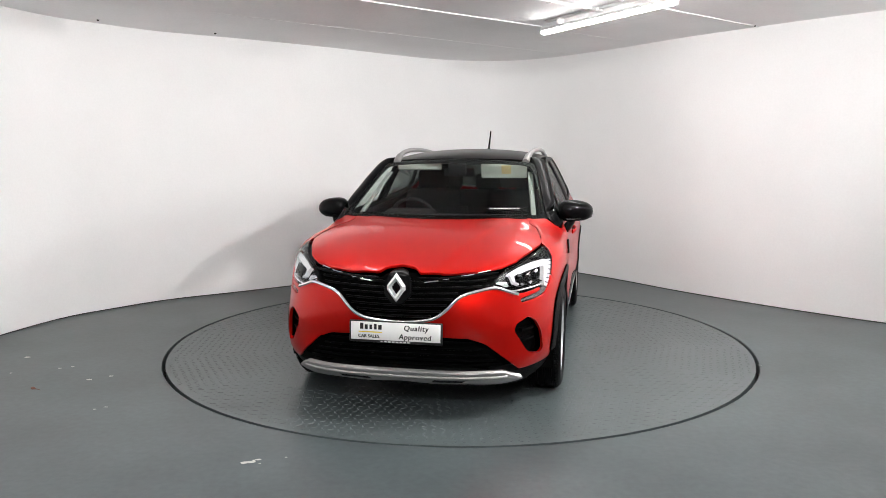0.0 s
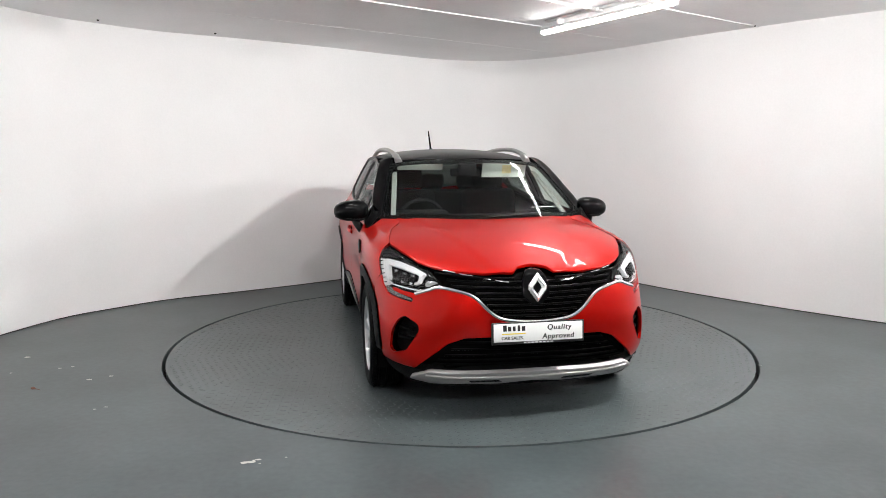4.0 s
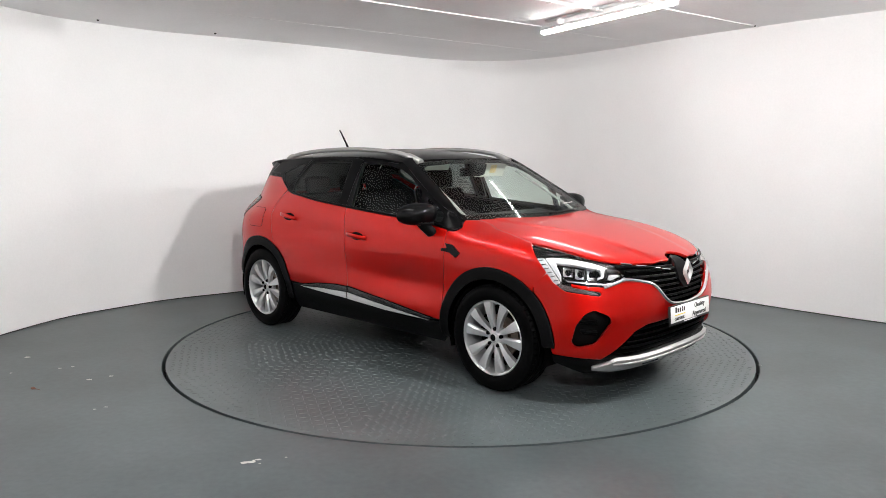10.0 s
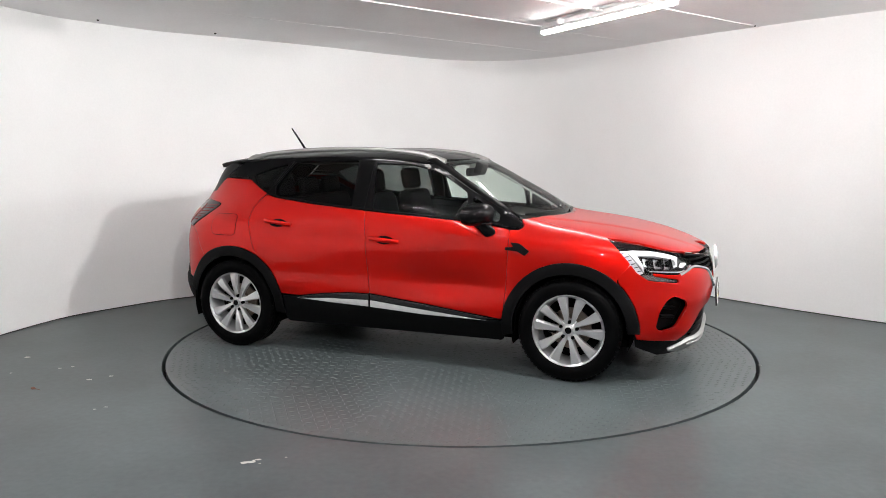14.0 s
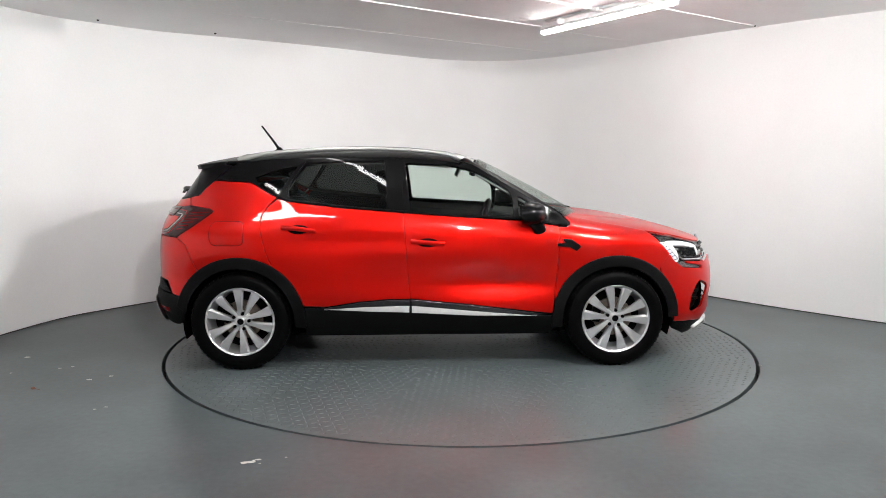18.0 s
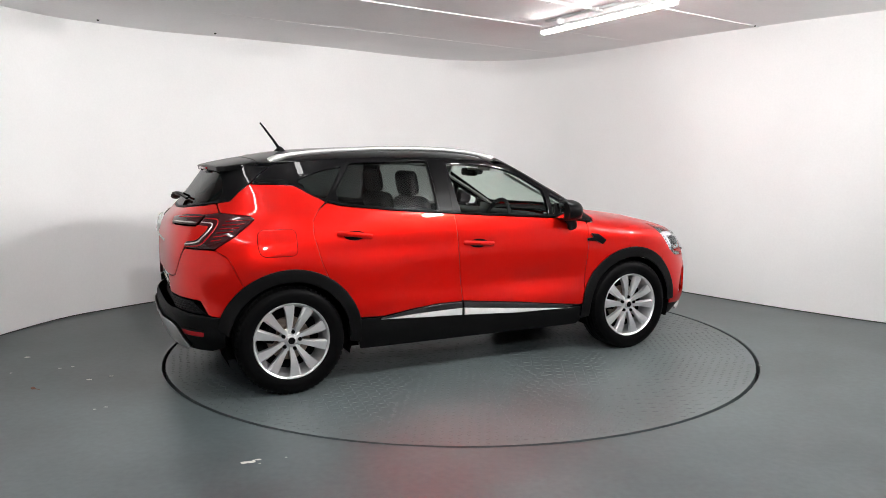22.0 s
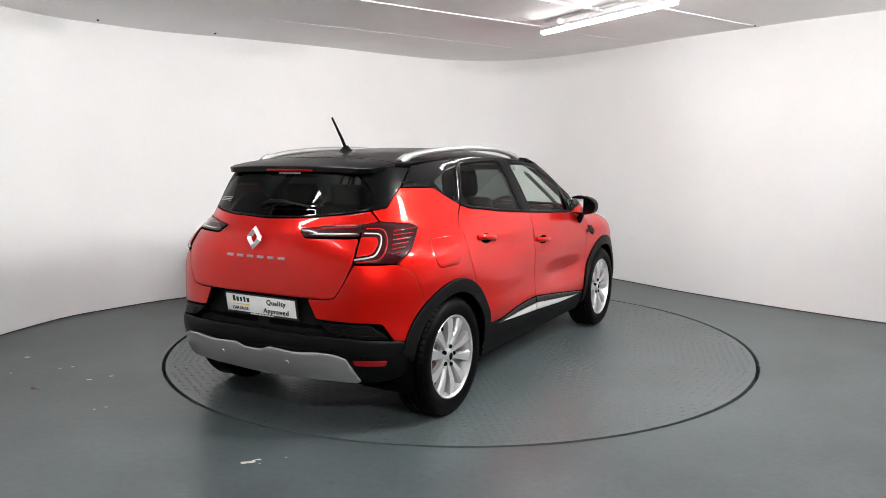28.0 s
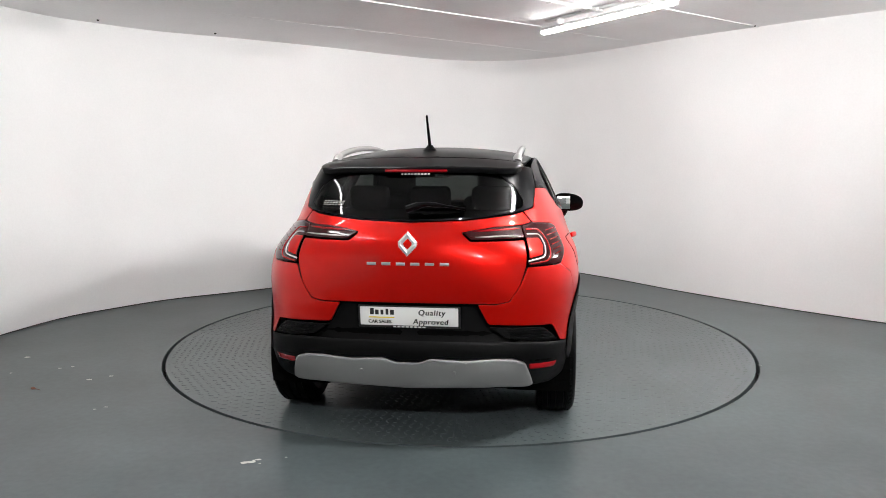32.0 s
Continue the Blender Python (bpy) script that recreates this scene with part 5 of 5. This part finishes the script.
def build_wheels(car):
    for x in (FRONT_X, REAR_X):
        for side in (1, -1):
            m = Matrix.Translation((x, 0, HUB_Z)) @ Matrix.Diagonal((1, side, 1, 1)) @ Matrix.Translation((0, 0.765, 0)) @ pose(0, 0, 0, 0, 5 if x > 0 else 14)

            def put(name, bm, mat, parent, label="", angle=30):
                bmesh.ops.transform(bm, matrix=m, verts=bm.verts)
                if side < 0:
                    bmesh.ops.reverse_faces(bm, faces=bm.faces)
                return part(name, bm, mat, parent, label, angle)

            # axle runs along y; the outer face lies at y = +0.105
            rim = put("wheel", lathe([(0.202, -0.09), (0.224, -0.095), (0.217, 0.0), (0.226, 0.070), (0.240, 0.084), (0.244, 0.094), (0.239, 0.099), (0.230, 0.092), (0.214, 0.05), (0.203, -0.02), (0.200, -0.08), (0.202, -0.09)], 64), ALLOY, car,
                      "silver ten-spoke alloy wheel")
            prof = [(0.234, 0.080), (0.246, 0.100), (0.268, 0.108), (0.297, 0.110), (0.318, 0.104), (0.333, 0.092), (0.340, 0.074), (0.342, 0.058), (0.334, 0.055), (0.334, 0.047), (0.342, 0.044), (0.342, 0.014), (0.334, 0.011),
                    (0.334, 0.003), (0.342, 0.0), (0.342, -0.030), (0.334, -0.033), (0.334, -0.041), (0.342, -0.044), (0.340, -0.074), (0.333, -0.092), (0.318, -0.104), (0.27, -0.108), (0.234, -0.08)]
            put("tyre", lathe(prof, 72), RUBBER, rim, "black rubber road tyre")
            # shoulder blocks of the tread
            bms = []
            for k in range(60):
                a = 360 / 60 * k
                for s in (-1, 1):
                    bms.append(rbox(0.026, 0.030, 0.010, 0.002, 1, pose(0, 0, 0, 0, a) @ pose(0, s * 0.083, 0.3335, -s * 38)))
            put("tyre_tread", join(*bms), RUBBER, rim)["kind"] = "stuff"
            put("brake_disc", lathe([(0.0, 0.015), (0.075, 0.020), (0.080, 0.0), (0.138, 0.0), (0.138, -0.02), (0.0, -0.02)], 40), BRAKE, rim)
            put("wheel_back", lathe([(0.0, -0.03), (0.200, -0.03)], 32), DEEP_BLACK, rim)
            put("brake_caliper", rbox(0.06, 0.05, 0.14, 0.012, 2, pose(-0.12, 0.0, 0.02)), SATIN_BLACK, rim)
            put("hub", lathe([(0.0, 0.074), (0.030, 0.073), (0.036, 0.070), (0.066, 0.058), (0.074, 0.048), (0.070, 0.02), (0.0, 0.02)], 40), ALLOY, rim)
            put("hub_cap", lathe([(0.0, 0.086), (0.019, 0.085), (0.022, 0.082), (0.022, 0.06)], 24), GLOSS_BLACK, rim)
            put("hub_ring", lathe([(0.0215, 0.080), (0.0235, 0.086), (0.028, 0.085), (0.031, 0.076), (0.031, 0.06)], 28), ALLOY, rim)
            for k in range(5):
                a = radians(72 * k)
                put("wheel_bolt", lathe([(0.0, 0.072), (0.0075, 0.072), (0.0085, 0.079), (0.0115, 0.078), (0.0135, 0.06)], 12, pose(0.056 * math.sin(a), 0, 0.056 * math.cos(a))), SATIN_BLACK, rim)
                for s in (-1, 1):
                    bm = bmesh.new()
                    rows = []
                    for r, mid, w, y in ((0.030, 18.0, 0.010, 0.068), (0.060, 19.0, 0.0130, 0.071), (0.090, 17.0, 0.0165, 0.077), (0.125, 16.0, 0.0205, 0.085), (0.180, 16.0, 0.0285, 0.090), (0.237, 16.2, 0.0365, 0.086)):
                        ang = radians(72 * k + s * mid)
                        c = Vector((r * math.sin(ang), 0, r * math.cos(ang)))
                        t = Vector((math.cos(ang), 0, -math.sin(ang)))
                        rows.append([bm.verts.new(c - t * w + Vector((0, y - 0.035, 0))), bm.verts.new(c - t * w + Vector((0, y - (0.003 if s < 0 else 0.012), 0))),
                                     bm.verts.new(c - t * (s * w * 0.62) + Vector((0, y, 0))), bm.verts.new(c + t * w + Vector((0, y - (0.012 if s < 0 else 0.003), 0))), bm.verts.new(c + t * w + Vector((0, y - 0.035, 0)))])
                    for p, q in zip(rows, rows[1:]):
                        for j in range(4):
                            bm.faces.new((p[j], p[j + 1], q[j + 1], q[j]))
                        bm.faces.new((p[4], p[0], q[0], q[4]))
                    bm.faces.new(rows[0])
                    bm.faces.new(rows[-1])
                    bmesh.ops.recalc_face_normals(bm, faces=bm.faces)
                    put("spoke", bm, ALLOY, rim, "", 12)


def build_cabin(car):
    # underside, wells and inner walls, with unlit black blocks added to keep gaps dark
    part("floor_pan", rbox(3.4, 1.36, 0.06, 0.02, 2, pose(0.0, 0, 0.245)), DEEP_BLACK, car)
    part("engine_bay", rbox(0.78, 1.02, 0.52, 0.04, 2, pose(1.50, 0, 0.52)), DEEP_BLACK, car)
    part("nose_core", rbox(0.18, 1.0, 0.40, 0.03, 2, pose(1.98, 0, 0.47)), DEEP_BLACK, car)
    part("boot_floor", rbox(0.9, 1.05, 0.46, 0.03, 2, pose(-1.42, 0, 0.50)), DEEP_BLACK, car)
    part("tail_core", rbox(0.12, 1.2, 0.5, 0.03, 2, pose(-1.80, 0, 0.58)), DEEP_BLACK, car)
    for side in (1, -1):
        for x in (FRONT_X, REAR_X):
            rows = [(x + 0.40 * math.cos(a), 0.405 * math.sin(a) + HUB_Z) for a in (radians(-18 + 216 * i / 24) for i in range(25))]
            verts, faces = [], []
            for y in (0.50, 0.835):
                verts += [(px, side * y, pz) for px, pz in rows]
            faces = [(i, i + 1, 26 + i, 25 + i) for i in range(24)] + [tuple(range(25))]
            mesh_object("wheel_well", verts, faces, DEEP_BLACK, car, smooth=False)
        panel("door_lining", at_side, [(-0.83, 0.28), (0.86, 0.28), (0.88, 1.02), (0.65, 1.058), (0.0, 1.092), (-0.6, 1.136), (-1.04, 1.19), (-1.12, 1.05), (-1.08, 0.82), (-0.9, 0.6)], CABIN_PLASTIC, car, side, lift=-0.035, depth=0.02, step=0.08)
        cap = [(0.86, 1.006), (0.65, 1.040), (0.0, 1.084), (-0.6, 1.130), (-1.04, 1.188)]
        panel("door_cap", at_side, cap + [(x, z - 0.06) for x, z in cap[::-1]], CABIN_PLASTIC, car, side, lift=-0.012, depth=0.03, step=0.08)
        panel("quarter_lining", at_tail, [to_tail(*q) for q in ((-1.06, 1.17), (-1.12, 0.84), (-1.35, 0.84), (-1.70, 0.84), (-1.66, 1.14), (-1.46, 1.29), (-1.25, 1.28))], CABIN_PLASTIC, car, side, lift=-0.05, depth=0.02, step=0.08)
        panel("nose_lining", at_nose, [(0.0, 0.30), (0.60, 0.30), (0.98, 0.72), (1.02, 0.88), (0.70, 0.86), (0.0, 0.84)], DEEP_BLACK, car, side, lift=-0.085, depth=0.01, step=0.08)
        panel("tail_lining", at_tail, [(0.0, 0.35), (0.78, 0.35), (0.86, 0.85), (0.66, 1.12), (0.0, 1.14)], DEEP_BLACK, car, side, lift=-0.06, depth=0.01, step=0.08)
        panel("pillar_lining", at_screen, [(0.545, 1.42), (0.585, 1.41), (0.665, 1.12), (0.635, 1.10)], PILLAR_TRIM, car, side, lift=-0.055, depth=0.015, r=0.01, label="grey pillar trim")
    dash = part("dashboard", rbox(0.46, 1.38, 0.26, 0.06, 3, pose(0.72, 0, 0.905, 0, 6)), CABIN_PLASTIC, car)
    part("dash_cowl", rbox(0.26, 0.40, 0.10, 0.04, 3, pose(0.56, -0.36, 1.02, 0, 8)), CABIN_PLASTIC, dash)
    part("dash_screen", rbox(0.02, 0.16, 0.22, 0.008, 2, pose(0.50, 0.02, 1.0, 0, 12)), GLOSS_BLACK, dash)
    ring = [(0.40 + 0.06 * math.sin(a), -0.36 + 0.18 * math.cos(a), 0.985 + 0.17 * math.sin(a)) for a in (2 * math.pi * k / 28 for k in range(29))]
    wheel = part("steering_wheel", tube(ring, 0.015, 8, up=(1, 0, -0.3)), CABIN_PLASTIC, car)
    part("steering_hub", rbox(0.05, 0.15, 0.10, 0.02, 2, pose(0.42, -0.36, 0.98, 0, 18)), CABIN_PLASTIC, wheel)
    for a in (0, 180, 270):
        part("steering_spoke", tube([(0.41, -0.36, 0.982), (0.40 + 0.06 * math.sin(radians(a)), -0.36 + 0.17 * math.cos(radians(a)), 0.985 + 0.16 * math.sin(radians(a)))], 0.014, 6), CABIN_PLASTIC, wheel)
    for y in (-0.36, 0.36):
        seat = part("front_seat", rbox(0.52, 0.50, 0.16, 0.06, 3, pose(0.06, y, 0.60, 0, -6)), SEAT_CLOTH, car, "dark cloth front seat")
        part("seat_back", rbox(0.13, 0.48, 0.62, 0.06, 3, pose(-0.24, y, 0.90, 0, -14)), SEAT_CLOTH, seat)
        part("head_restraint", rbox(0.09, 0.27, 0.18, 0.045, 3, pose(-0.335, y, 1.295, 0, -10)), SEAT_CLOTH, seat)
        for d in (-0.06, 0.06):
            part("restraint_post", tube([(-0.31, y + d, 1.14), (-0.33, y + d, 1.24)], 0.007, 6), SATIN_BLACK, seat)
    bench = part("rear_bench", rbox(0.46, 1.24, 0.16, 0.06, 3, pose(-0.78, 0, 0.62, 0, -6)), SEAT_CLOTH, car, "dark cloth rear bench")
    part("bench_back", rbox(0.14, 1.26, 0.58, 0.06, 3, pose(-1.07, 0, 0.88, 0, -16)), SEAT_CLOTH, bench)
    for y in (-0.38, 0.0, 0.38):
        part("head_restraint", rbox(0.08, 0.25, 0.15, 0.04, 3, pose(-1.15, y, 1.235, 0, -10)), SEAT_CLOTH, bench)
    for k in range(9):
        moulding("window_mark", at_tail, [(-0.105 + 0.0265 * k, 1.394), (-0.09 + 0.0265 * k, 1.394)], 0.010, 0.001, PLATE_WHITE, car, lift=0.002)
    for row in range(3):
        for k in range(7):
            moulding("window_mark", at_tail, [(0.45 + 0.022 * k, 1.232 + 0.009 * row), (0.465 + 0.022 * k, 1.232 + 0.009 * row)], 0.005, 0.0008, HEADLINING, car, lift=0.002)
    for k in range(8):
        moulding("screen_mark", at_screen, [(0.34 + 0.026 * k, 1.125), (0.358 + 0.026 * k, 1.125)], 0.008, 0.0008, PLATE_WHITE, car, lift=0.002)
    part("parcel_shelf", rbox(0.50, 1.10, 0.02, 0.008, 1, pose(-1.44, 0, 1.07)), CABIN_PLASTIC, car)
    for y, h, z in ((-0.34, 0.055, 1.405), (0.34, 0.125, 1.375)):
        visor = part("sun_visor", rbox(0.018, 0.36, h, 0.008, 2, pose(0.27, y, z, 0, 20)), VISOR, car, "pale cloth sun visor")
        if y > 0:
            part("warning_label", rbox(0.002, 0.075, 0.07, 0.0008, 1, pose(0.283, y + 0.02, z + 0.005, 0, 20)), STICKER, visor, "small printed warning label")
    mirror = part("cabin_mirror", rbox(0.04, 0.24, 0.065, 0.02, 3, pose(0.36, 0.0, 1.36)), GLOSS_BLACK, car, "black cabin mirror")
    part("mirror_foot", rbox(0.07, 0.14, 0.10, 0.02, 2, pose(0.43, 0.0, 1.39, 0, 20)), CABIN_PLASTIC, mirror)


def build_car():
    car = empty("car", "red compact crossover car with black roof and silver trim", "car")
    body = car
    build_body(body)
    build_tail(body)
    build_greenhouse(body)
    build_wheels(body)
    build_cabin(body)
    build_plate(body, pose(2.218, 0, 0.523, -4, 0, 90), "front_plate")
    build_plate(body, pose(-1.958, 0, 0.668, 8, 0, -90), "rear_plate")
    # the car stands a little off the turntable's axis, on which it turns
    off = Matrix.Translation((-0.2489, 0.0270, 0.0))
    for ob in car.children:
        ob.matrix_basis = off @ ob.matrix_basis
    return car


build_room()
table_thing = build_turntable()
car_thing = build_car()


def motions():
    """The turntable and the car on it turn evenly."""
    turns = [(float(t), SPIN * t) for t in range(33)]
    walk(table_thing, [(t, pose(0, 0, 0, 0, 0, a)) for t, a in turns])
    walk(car_thing, [(t, pose(0, 0, 0, 0, 0, START + a)) for t, a in turns])


motions()
